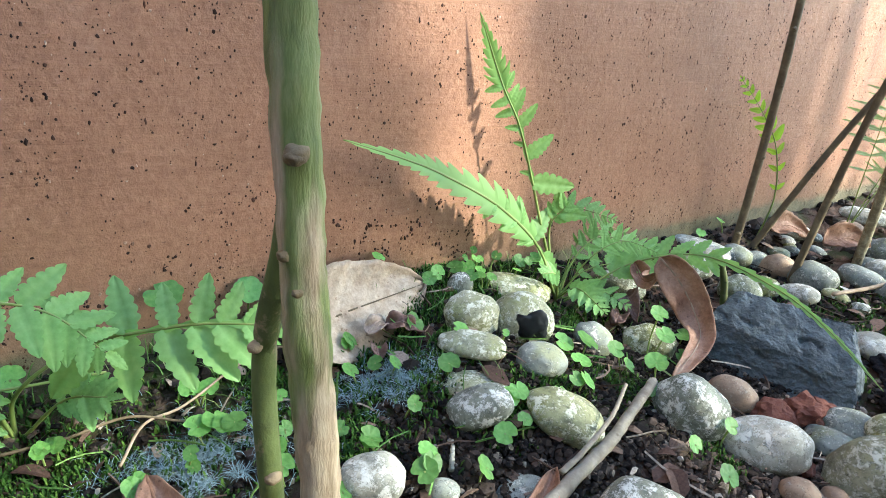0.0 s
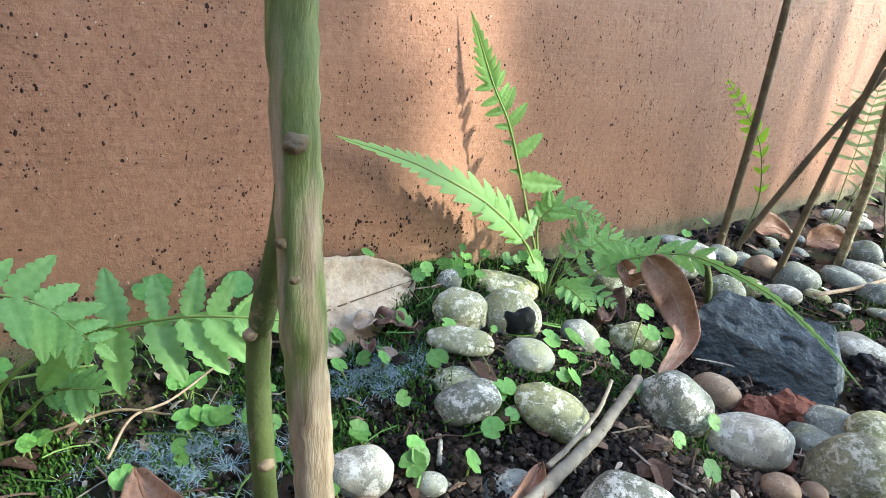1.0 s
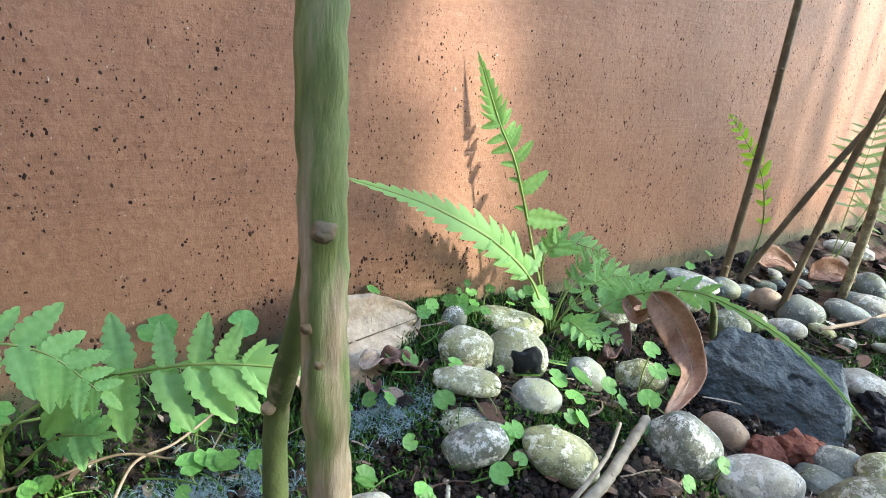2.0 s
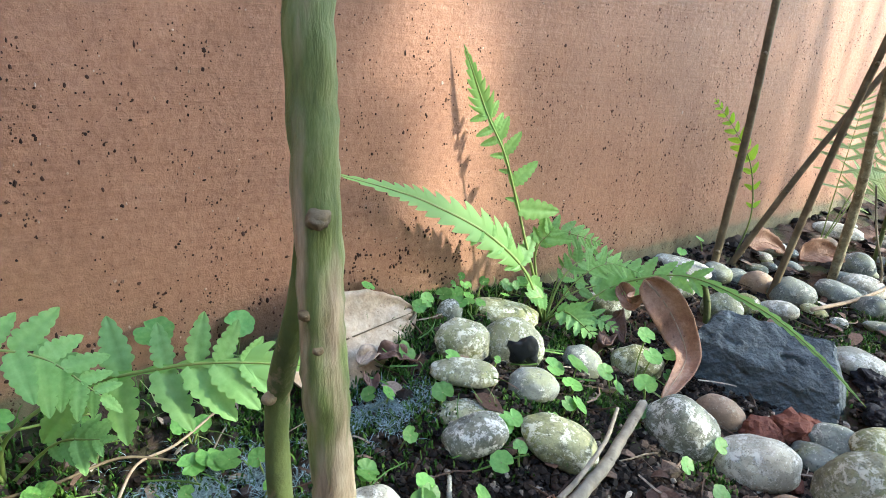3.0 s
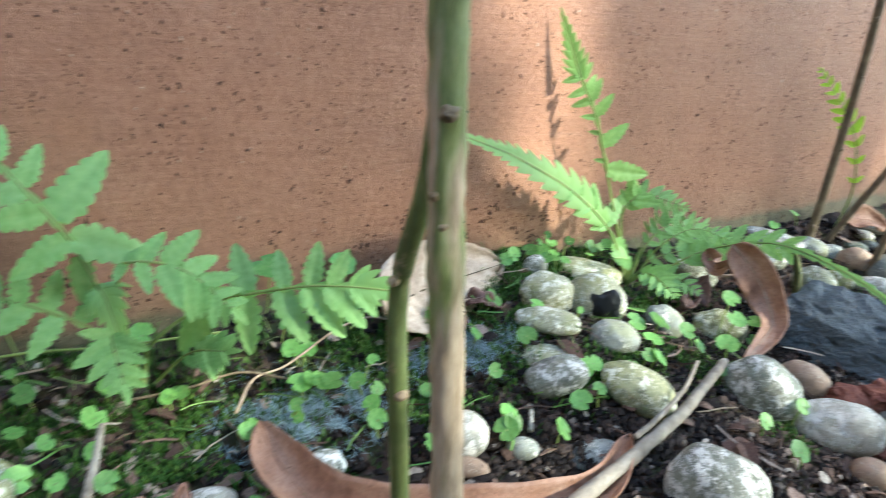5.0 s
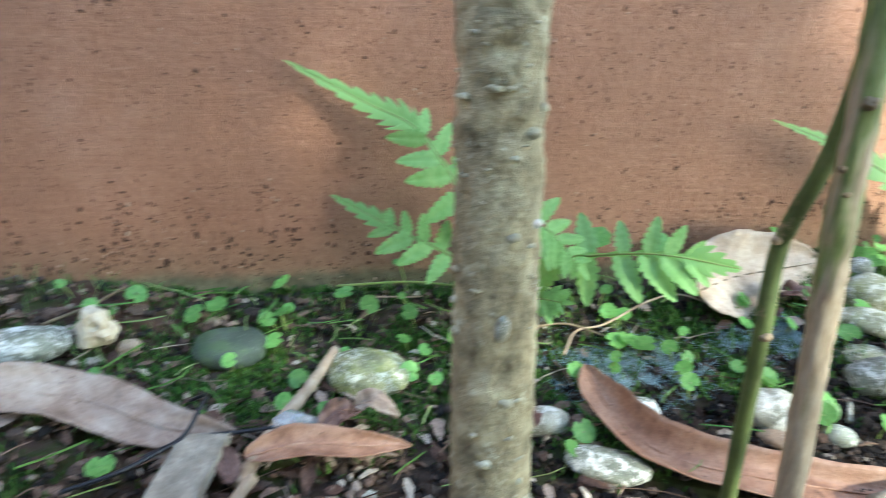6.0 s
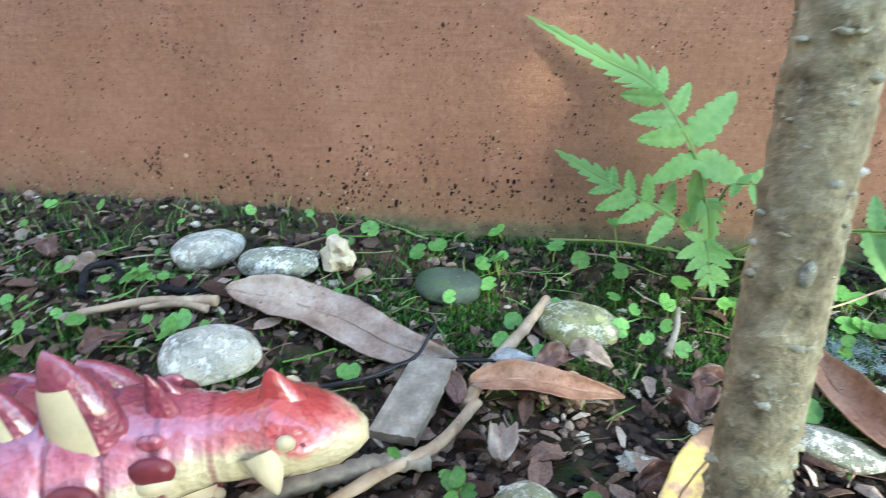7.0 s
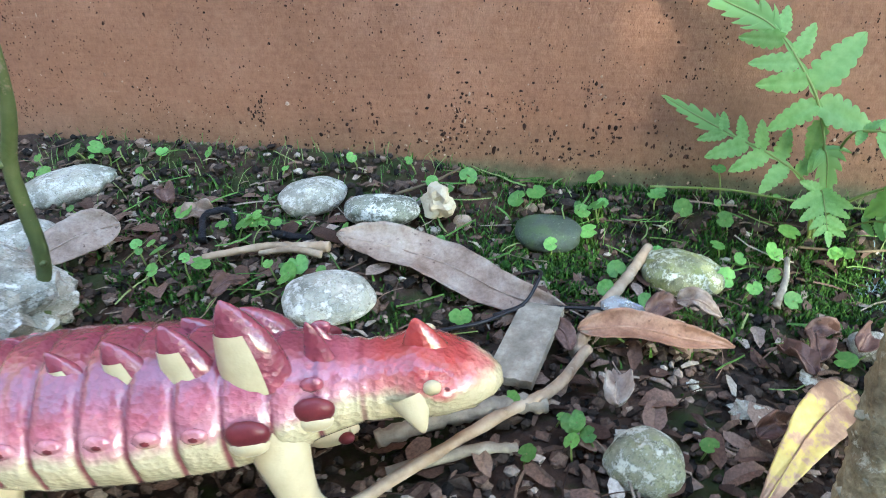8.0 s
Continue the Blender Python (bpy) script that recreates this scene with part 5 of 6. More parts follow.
def pennyworts():
    wort(-0.027, -0.006, 0.063, 0.0061)
    wort(0.012, -0.023, 0.051, 0.0072)
    wort(0.002, -0.027, 0.050, 0.0065)
    wort(0.029, -0.020, 0.051, 0.0074)
    wort(0.039, -0.021, 0.050, 0.0075)
    wort(0.046, -0.029, 0.045, 0.0054)
    wort(0.055, -0.032, 0.043, 0.0052)
    wort(-0.036, -0.049, 0.037, 0.0082)
    wort(-0.067, -0.075, 0.028, 0.0061)
    wort(-0.058, -0.083, 0.030, 0.0060)
    wort(-0.028, -0.057, 0.037, 0.0088)
    wort(-0.010, -0.081, 0.040, 0.0069)
    wort(-0.034, -0.103, 0.034, 0.0082)
    wort(-0.081, -0.071, 0.025, 0.0069)
    wort(-0.097, -0.123, 0.019, 0.0075)
    wort(-0.066, -0.117, 0.025, 0.0057)
    wort(-0.077, -0.147, 0.019, 0.0075)
    wort(-0.085, -0.156, 0.017, 0.0083)
    wort(-0.079, -0.154, 0.018, 0.0071)
    wort(-0.058, -0.170, 0.018, 0.0079)
    wort(-0.011, -0.139, 0.029, 0.0076)
    wort(-0.021, -0.156, 0.024, 0.0054)
    wort(-0.036, -0.158, 0.022, 0.0079)
    wort(-0.018, -0.140, 0.028, 0.0073)
    wort(0.032, -0.143, 0.026, 0.0063)
    wort(0.013, -0.148, 0.026, 0.0053)
    wort(0.040, -0.145, 0.024, 0.0083)
    wort(0.091, -0.137, 0.015, 0.0069)
    wort(0.088, -0.161, 0.010, 0.0078)
    wort(0.181, -0.118, 0.006, 0.0084)
    wort(0.152, -0.138, 0.005, 0.0078)
    wort(0.051, -0.129, 0.026, 0.0085)
    wort(0.072, -0.203, 0.004, 0.0066)
    wort(0.069, -0.227, 0.001, 0.0081)
    wort(-0.124, -0.146, 0.014, 0.0068)
    wort(-0.166, -0.064, 0.012, 0.0086)
    wort(-0.153, -0.070, 0.013, 0.0084)
    wort(-0.235, -0.048, 0.012, 0.0056)
    wort(-0.166, -0.008, 0.064, 0.0130)
    wort(-0.118, -0.008, 0.057, 0.0110)
    wort(-0.242, -0.012, 0.034, 0.0087)
    wort(-0.208, -0.021, 0.029, 0.0068)
    wort(-0.154, -0.042, 0.019, 0.0075)
    wort(-0.203, -0.091, 0.009, 0.0063)
    wort(-0.069, -0.047, 0.030, 0.0070)
    wort(0.394, -0.007, 0.036, 0.0066)
    wort(0.346, -0.016, 0.032, 0.0065)
    wort(0.099, -0.014, 0.042, 0.0073)
    wort(0.117, -0.011, 0.040, 0.0073)
    wort(-0.809, -0.029, 0.043, 0.0085)
    wort(-0.791, -0.025, 0.045, 0.0077)
    wort(-0.766, -0.035, 0.039, 0.0085)
    wort(-0.825, -0.051, 0.031, 0.0083)
    wort(-0.672, -0.091, 0.030, 0.0088)
    wort(-0.628, -0.144, 0.024, 0.0076)
    wort(-0.504, -0.030, 0.036, 0.0058)
    wort(-0.479, -0.019, 0.037, 0.0083)
    wort(-0.429, -0.022, 0.029, 0.0087)
    wort(-0.442, -0.029, 0.026, 0.0085)
    wort(-0.395, -0.033, 0.022, 0.0072)
    wort(-0.386, -0.029, 0.025, 0.0078)
    wort(-0.347, -0.017, 0.031, 0.0060)
    wort(-0.328, -0.026, 0.026, 0.0082)
    wort(-0.301, -0.031, 0.022, 0.0073)
    wort(-0.306, -0.049, 0.012, 0.0062)
    wort(-0.293, -0.059, 0.009, 0.0054)
    wort(-0.271, -0.050, 0.011, 0.0083)
    wort(-0.261, -0.036, 0.019, 0.0088)
    wort(-0.289, -0.089, 0.007, 0.0055)
    wort(-0.304, -0.081, 0.008, 0.0081)
    wort(-0.269, -0.097, 0.006, 0.0067)
    wort(-0.233, -0.047, 0.013, 0.0057)
    wort(-0.262, -0.122, 0.004, 0.0063)
    wort(-0.390, -0.047, 0.014, 0.0080)
    wort(-0.458, -0.155, 0.013, 0.0083)
    wort(-0.421, -0.213, 0.011, 0.0054)
    wort(-0.391, -0.221, 0.010, 0.0074)
    wort(-0.354, -0.114, 0.008, 0.0054)
    wort(-0.568, -0.144, 0.024, 0.0078)
    wort(-0.568, -0.151, 0.023, 0.0064)
    wort(-0.564, -0.138, 0.026, 0.0084)
    wort(-0.619, -0.101, 0.030, 0.0087)
    wort(-0.615, -0.095, 0.030, 0.0070)
    wort(-0.521, -0.099, 0.026, 0.0088)
    wort(-0.501, -0.092, 0.023, 0.0063)
    wort(-0.548, -0.097, 0.030, 0.0055)
    wort(-0.663, -0.137, 0.026, 0.0074)
    wort(-0.330, -0.220, 0.006, 0.0053)
    wort(-0.306, -0.006, 0.048, 0.0059)
    wort(-0.377, -0.107, 0.009, 0.0067)
    wort(-0.371, -0.086, 0.010, 0.0074)
    wort(-0.343, -0.016, 0.032, 0.0058)
    wort(-0.382, -0.027, 0.026, 0.0054)
    wort(-0.388, -0.006, 0.036, 0.0083)
    wort(-0.229, -0.048, 0.013, 0.0063)
    wort(-0.157, -0.064, 0.013, 0.0087)
    wort(-0.149, -0.072, 0.014, 0.0084)
    wort(-0.137, -0.080, 0.015, 0.0066)
    wort(-0.138, -0.102, 0.014, 0.0069)
    wort(-0.140, -0.115, 0.013, 0.0071)
    wort(-0.097, -0.125, 0.019, 0.0075)
    wort(-0.163, -0.038, 0.020, 0.0073)
    wort(-0.260, -0.121, 0.004, 0.0072)
    wort(-0.253, -0.144, 0.003, 0.0074)
    wort(-0.214, -0.144, 0.006, 0.0086)
    wort(-0.223, -0.156, 0.005, 0.0070)
    wort(0.136, -0.122, 0.036, 0.0085)
    wort(0.131, -0.133, 0.026, 0.0090)
    wort(0.100, -0.150, 0.022, 0.0095)
    wort(0.086, -0.128, 0.024, 0.0080)
    wort(0.105, -0.205, 0.006, 0.0065)
    wort(0.120, -0.222, 0.002, 0.0070)
    wort(0.068, -0.118, 0.030, 0.0105)
    wort(0.052, -0.112, 0.030, 0.0090)


pennyworts()
for _ in range(40):
    x, y = rng.uniform(-0.85, 0.12), -abs(rng.gauss(0.0, 0.05)) - 0.008
    wort(x, y, lie(x, y) + rng.uniform(0.006, 0.016), rng.uniform(0.003, 0.0062))
for cx, cy in ((-0.568, -0.145), (-0.615, -0.098), (-0.395, -0.22), (-0.66, -0.14), (-0.78, -0.03), (0.045, -0.012), (0.1, -0.02)):
    for _ in range(5):
        x, y = cx + rng.gauss(0, 0.012), min(cy + rng.gauss(0, 0.010), -0.006)
        wort(x, y, lie(x, y) + rng.uniform(0.008, 0.016), rng.uniform(0.003, 0.0055))


# ---- toy dinosaur ----
def toy_paint():
    m, nt, b, vec, w, rnd = base("toy_paint")
    sep = nt.nodes.new("ShaderNodeSeparateXYZ")
    nt.links.new(vec, sep.inputs[0])
    ma = nt.nodes.new("ShaderNodeMath")
    ma.operation = "MULTIPLY_ADD"
    ma.inputs[1].default_value, ma.inputs[2].default_value = 0.016, -0.008
    nt.links.new(tex_noise(nt, vec, 60, 3), ma.inputs[0])
    ad = nt.nodes.new("ShaderNodeMath")
    nt.links.new(sep.outputs[2], ad.inputs[0])
    nt.links.new(ma.outputs[0], ad.inputs[1])
    sc = nt.nodes.new("ShaderNodeMath")
    sc.operation = "MULTIPLY"
    sc.inputs[1].default_value = 10.0
    nt.links.new(ad.outputs[0], sc.inputs[0])
    cream, pink, red, maroon = (0.60, 0.52, 0.33), (0.52, 0.23, 0.25), (0.36, 0.085, 0.115), (0.21, 0.040, 0.065)
    back = ramp(nt, sc.outputs[0], ((0.595, cream), (0.655, pink), (0.725, red), (0.80, maroon)))
    head = ramp(nt, sc.outputs[0], ((0.610, cream), (0.650, (0.50, 0.17, 0.15)), (0.695, (0.36, 0.045, 0.045))))
    # maroon in the grooves between the armour bands
    gx = nt.nodes.new("ShaderNodeMath")
    gx.operation = "MULTIPLY_ADD"
    gx.inputs[1].default_value, gx.inputs[2].default_value = -1 / 0.0165, -0.072 / 0.0165
    nt.links.new(sep.outputs[0], gx.inputs[0])
    pp = nt.nodes.new("ShaderNodeMath")
    pp.operation = "PINGPONG"
    pp.inputs[1].default_value = 0.5
    nt.links.new(gx.outputs[0], pp.inputs[0])
    back = mix(nt, ramp(nt, pp.outputs[0], ((0.03, (0.9, 0.9, 0.9)), (0.10, (0, 0, 0)))), back, maroon)
    sx = nt.nodes.new("ShaderNodeMath")
    sx.operation = "MULTIPLY_ADD"
    sx.inputs[1].default_value, sx.inputs[2].default_value = 30.0, 2.0
    nt.links.new(sep.outputs[0], sx.inputs[0])
    col = mix(nt, ramp(nt, sx.outputs[0], ((0.2, (0, 0, 0)), (0.6, (1, 1, 1)))), back, head)
    nt.links.new(col, b.inputs["Base Color"])
    b.inputs["Roughness"].default_value = 0.24
    b.inputs["Coat Weight"].default_value = 1.0
    b.inputs["Coat Roughness"].default_value = 0.12
    vor = nt.nodes.new("ShaderNodeTexVoronoi")
    vor.inputs["Scale"].default_value = 420
    nt.links.new(vec, vor.inputs["Vector"])
    bump(nt, b, mix(nt, 0.35, tex_noise(nt, vec, 170, 5, 0.65), vor.outputs["Distance"]), 0.7, 0.0024)
    return m


def toy_dinosaur():
    """An armoured toy dinosaur, nose at the origin of its length, pointing along +x."""
    st = [(0.0, 0.004, 0.0515, 0.0575), (0.004, 0.009, 0.0475, 0.0625), (0.012, 0.0135, 0.0445, 0.068), (0.024, 0.0175, 0.0435, 0.0735), (0.034, 0.0185, 0.0430, 0.0765), (0.044, 0.0160, 0.0430, 0.0735), (0.056, 0.0165, 0.0425, 0.0735),
          (0.068, 0.0205, 0.0405, 0.0765), (0.082, 0.0265, 0.0375, 0.0800), (0.105, 0.0320, 0.0345, 0.0840), (0.135, 0.0350, 0.0330, 0.0860), (0.170, 0.0355, 0.0330, 0.0860), (0.205, 0.0310, 0.0360, 0.0830), (0.235, 0.0220, 0.0420, 0.0770),
          (0.270, 0.0125, 0.0480, 0.0690), (0.320, 0.0060, 0.0530, 0.0620), (0.345, 0.0020, 0.0560, 0.0590)]
    bm = bmesh.new()
    n, m = 230, 48
    rings = []
    for i in range(n + 1):
        s = 0.345 * i / n
        k = next(j for j in range(len(st) - 1) if s <= st[j + 1][0] + 1e-9)
        a, b = st[k], st[k + 1]
        t = (s - a[0]) / (b[0] - a[0])
        hw, lo, hi = (a[q] + (b[q] - a[q]) * t for q in (1, 2, 3))
        groove = 0.0
        if 0.072 < s < 0.25:
            ph = ((s - 0.072) / 0.0165) % 1.0
            groove = math.exp(-((min(ph, 1 - ph)) / 0.10) ** 2)
        elif 0.046 < s <= 0.072:
            ph = ((s - 0.046) / 0.007) % 1.0
            groove = 0.5 * math.exp(-((min(ph, 1 - ph)) / 0.16) ** 2)
        ring = []
        for j in range(m):
            w = 2 * math.pi * j / m
            cy, cz = math.sin(w), math.cos(w)
            upper = smooth01((cz + 0.55) / 0.3)
            e = 0.86
            y = hw * math.copysign(abs(cy) ** e, cy)
            z = (lo + hi) / 2 + (hi - lo) / 2 * math.copysign(abs(cz) ** e, cz)
            g = 1 - 0.085 * groove * upper
            if 0.001 < s < 0.03:
                y *= 1 - 0.13 * math.exp(-((z - 0.0495) / 0.0011) ** 2)
                y *= 1 + 0.10 * math.exp(-((z - 0.062) / 0.003) ** 2) * smooth01((s - 0.01) / 0.01)
            if s > 0.075 and abs(cz + 0.62) < 0.16:
                y *= 1.05 - abs(cz + 0.62) * 0.3
            y *= 1 - 0.30 * max(0.0, cz) * smooth01((s - 0.05) / 0.04)
            q = Vector((-s, y * g, (lo + hi) / 2 + (z - (lo + hi) / 2) * g))
            q += q.normalized() * 0.0006 * noise.noise(q * 190) + Vector((0, math.copysign(1, y), 0.6)) * 0.0005 * noise.noise(q * 420) * upper
            ring.append(bm.verts.new(q))
        rings.append(ring)
    for r0, r1 in zip(rings, rings[1:]):
        for j in range(m):
            bm.faces.new((r0[j], r1[j], r1[(j + 1) % m], r0[(j + 1) % m]))
    bm.faces.new(rings[0])
    bm.faces.new(rings[-1][::-1])

    def spike(at, tip, r, flat=0.55, mat=0, bend=(0, 0, 0), blunt=False, pale=0):
        c, t = Vector(at), Vector(tip)
        d = (t - c).normalized()
        side = Vector((1, 0, 0)) - d * d.x
        side.normalize()
        o = d.cross(side)
        prev = None
        sides = 26
        for k in range(19):
            u = k / 18
            cc = c.lerp(t, u) + Vector(bend) * u * u
            rr = r * ((1 - u ** 2.0) ** 0.8 if blunt else (1 - u) ** 0.75) + 0.0004
            ring = [bm.verts.new(cc + side * math.cos(2 * math.pi * j / sides) * rr + o * math.sin(2 * math.pi * j / sides) * rr * flat) for j in range(sides)]
            if prev:
                for j in range(sides):
                    w = 2 * math.pi * (j + 0.5) / sides
                    outward = math.sin(w) * o.y * pale > 0.15 and math.cos(w) < 0.42 and u < 0.70
                    bm.faces.new((prev[j], prev[(j + 1) % sides], ring[(j + 1) % sides], ring[j])).material_index = 1 if outward else mat
            prev = ring
        bm.faces.new(prev).material_index = mat

    def bead(at, r, mat=0, squash=(1, 0.6, 1)):
        before = set(bm.faces)
        blob(bm, at, r, 2, 0.05, 1.0, squash)
        for f in bm.faces:
            if f not in before:
                f.material_index = mat

    # two rows of back spines, the tallest over the shoulders
    for s, hgt, r in ((0.070, 0.015, 0.0078), (0.093, 0.027, 0.0140), (0.116, 0.018, 0.0112), (0.137, 0.013, 0.0100), (0.158, 0.010, 0.008), (0.184, 0.008, 0.006), (0.208, 0.006, 0.005)):
        top = 0.078 if s < 0.09 else 0.081
        for sg in (-1, 1):
            y0 = sg * (0.004 if s < 0.09 else 0.0068)
            h = hgt * (1.0 if sg < 0 else 0.35)
            back = -0.005 if s > 0.08 else -0.002
            if s < 0.08:
                spike((-s, y0 + sg * 0.001, top - 0.014), (-s + back, y0 * 1.5, top + h), r, 0.5, 0, (back * 0.8, 0, 0))
            else:
                spike((-s, y0 + sg * 0.0050, top - 0.010), (-s + back * 0.6, y0 + sg * 0.003, top + h), r * 0.92, 0.62, 0, (back * 0.9, 0, 0), True, sg)
    spike((-0.031, 0, 0.070), (-0.034, 0, 0.0865), 0.0098, 0.6)
    for sg in (-1, 1):
        spike((-0.038, sg * 0.0140, 0.061), (-0.033, sg * 0.0225, 0.0485), 0.0078, 0.8, 1)
        bead((-0.029, sg * 0.0172, 0.0665), 0.0036, 1)
        bead((-0.0235, sg * 0.0168, 0.0645), 0.0012, 2)
        bead((-0.006, sg * 0.0085, 0.055), 0.0011, 2)
        for s, z, r in ((0.073, 0.064, 0.0082), (0.096, 0.0625, 0.0086), (0.073, 0.0725, 0.0046), (0.1135, 0.066, 0.0050), (0.130, 0.066, 0.0052), (0.1465, 0.066, 0.0052), (0.163, 0.066, 0.0052), (0.1795, 0.066, 0.0050), (0.196, 0.066, 0.0045)):
            hw = (0.0165 if z > 0.07 else 0.0212) if s < 0.09 else 0.0290 if s < 0.11 else 0.0312
            bead((-s, sg * (hw + 0.0005), z), r, 0 if r < 0.006 else 2, (1, 0.42, 0.75))
            if r < 0.006 and s > 0.11:
                bead((-s, sg * (hw + 0.0018), z), r * 0.42, 2, (1, 0.5, 0.8))
            if r > 0.006:
                bead((-s, sg * (hw + 0.0014), z - 0.0048), r * 0.86, 1, (1, 0.45, 0.6))
        # legs
        for s, out, step in ((0.092, 0.026, 0.012), (0.195, 0.026, -0.004)):
            prev = None
            for k in range(15):
                u = k / 14
                c = Vector((-s + step * u, sg * (out - 0.002 - 0.012 * (1 - u) ** 2 + 0.004 * math.sin(u * 3)), 0.060 * (1 - u) + 0.003))
                rr = 0.0135 - 0.0055 * smooth01(u * 1.4) + 0.003 * smooth01((u - 0.7) / 0.3)
                ring = [bm.verts.new(c + Vector((math.cos(w) * rr * (1 + 0.25 * smooth01((u - 0.7) / 0.3)), math.sin(w) * rr * 0.85, 0))) for w in (2 * math.pi * j / 18 for j in range(18))]
                if prev:
                    for j in range(18):
                        bm.faces.new((prev[j], ring[j], ring[(j + 1) % 18], prev[(j + 1) % 18])).material_index = 1
                prev = ring
            bm.faces.new(prev).material_index = 1
            for tw in (-0.6, 0, 0.6):
                bead((-s + step + 0.012 * math.cos(tw), sg * (out - 0.002) + 0.010 * math.sin(tw), 0.005), 0.0034, 0 if tw == 0 else 2, (1.2, 1, 0.8))
    bmesh.ops.recalc_face_normals(bm, faces=bm.faces[:])
    me = mesh_from("toy_dinosaur", bm, toy_paint())
    me.materials.append(surface("cream_toy_rubber", ((0.3, (0.47, 0.39, 0.24)), (0.7, (0.56, 0.48, 0.31))), 90, 0.35, 260, 0.4, 0.001))
    me.materials.append(surface("maroon_toy_rubber", ((0.3, (0.10, 0.018, 0.024)), (0.7, (0.18, 0.034, 0.04))), 90, 0.3, 260, 0.4, 0.001))
    ob = tagged(new("toy_dinosaur", me), "glossy maroon and cream rubber toy dinosaur standing on the soil", "toy")
    ob.matrix_basis = pose(-0.4215, -0.2445, 0.001, 0, 0, 17)


toy_dinosaur()


# ---- countless small things: crumbs, litter, moss, grass, specks ----
def over_soil(n, x0, x1, y0, y1, lift):
    out = []
    while len(out) < n:
        x, y = rng.uniform(x0, x1), rng.uniform(y0, y1)
        out.append((x, y, lie(x, y) + lift))
    return out


spots = [(x, y, z, rng.choice((0.0012, 0.0016, 0.002, 0.0026, 0.0034)) * rng.uniform(0.8, 1.25)) for x, y, z in over_soil(15000, -0.9, 0.45, -0.36, -0.002, 0.0005)]
spots += [(x, y, z, rng.uniform(0.003, 0.0065)) for x, y, z in over_soil(420, -0.9, 0.5, -0.36, -0.004, 0.001)]
spots += [(x, y, z, rng.uniform(0.003, 0.009)) for x, y, z in over_soil(1800, 0.45, 1.6, -0.6, -0.004, 0.001)]
spots += [(x, y, z, rng.uniform(0.0009, 0.0024)) for x, y, z in over_soil(7000, -0.13, 0.24, -0.30, -0.09, 0.0012)]
scatter("soil_crumbs", M_CRUMB, "loose reddish-brown crumbs of soil", "soil", [s for s in spots if s[0] < -0.24 or s[0] > 0.05 and s[1] < -0.19], crumb)
scatter("soil_crumbs", M_CRUMB_DARK, "loose black crumbs of damp soil", "soil", [s for s in spots if not (s[0] < -0.24 or s[0] > 0.05 and s[1] < -0.19)], crumb)


def flake(r):
    """A small bent flat scrap."""
    a = rng.uniform(0, 2 * math.pi)
    t = rng.uniform(-0.6, 0.6)
    long, wide = r * rng.uniform(0.8, 1.8), r * rng.uniform(0.3, 0.7)
    v = []
    for u in (-1, 0, 1):
        for s in (-1, 1):
            x, y = u * long, s * wide * (1 - 0.5 * abs(u)) * rng.uniform(0.7, 1.2)
            z = (0.25 * long * (1 - u * u)) + t * y
            v.append((x * math.cos(a) - y * math.sin(a), x * math.sin(a) + y * math.cos(a), z))
    v += [(p, q, w - 0.0006) for p, q, w in v]
    return v, [(0, 1, 3, 2), (2, 3, 5, 4), (7, 6, 8, 9), (9, 8, 10, 11), (0, 2, 8, 6), (2, 4, 10, 8), (3, 1, 7, 9), (5, 3, 9, 11), (1, 0, 6, 7), (4, 5, 11, 10)]


def scrap(r):
    """A curled scrap of leaf with a ragged outline."""
    a, curl, tip = rng.uniform(0, 2 * math.pi), rng.uniform(-0.9, 0.9), rng.uniform(-0.45, 0.45)
    ca, sa, wide = math.cos(a), math.sin(a), rng.uniform(0.35, 0.7)
    v = []
    for i in range(6):
        u = i / 5 * 2 - 1
        hw = r * wide * (1 - abs(u) ** 2.2) ** 0.6 * rng.uniform(0.75, 1.15) + 0.0003
        for k in (-1, 0, 1):
            x, y = u * r + rng.uniform(-0.08, 0.08) * r, k * hw
            z = 0.35 * r * (1 - u * u) * curl + 0.5 * hw * abs(k) * curl + tip * x + 0.12 * r
            v.append((x * ca - y * sa, x * sa + y * ca, z))
    f = [(3 * i + k, 3 * i + k + 1, 3 * i + k + 4, 3 * i + k + 3) for i in range(5) for k in range(2)]
    return v, f


spots = [(x, y, z, rng.uniform(0.004, 0.010)) for x, y, z in over_soil(270, -0.85, -0.20, -0.33, -0.05, 0.003)]
spots += [(x, y, z, rng.uniform(0.006, 0.013)) for x, y, z in over_soil(28, -0.85, -0.22, -0.33, -0.09, 0.004)]
spots += [(x, y, z, rng.uniform(0.004, 0.010)) for x, y, z in over_soil(110, -0.15, 0.60, -0.33, -0.03, 0.003)]
spots += [(x, y, z, rng.uniform(0.008, 0.022)) for x, y, z in over_soil(260, 0.55, 1.9, -0.55, -0.02, 0.006)]
scatter("leaf_scraps", M_SCRAP, "curled broken scraps of dry brown leaf on the soil", "leaf litter", spots, scrap)


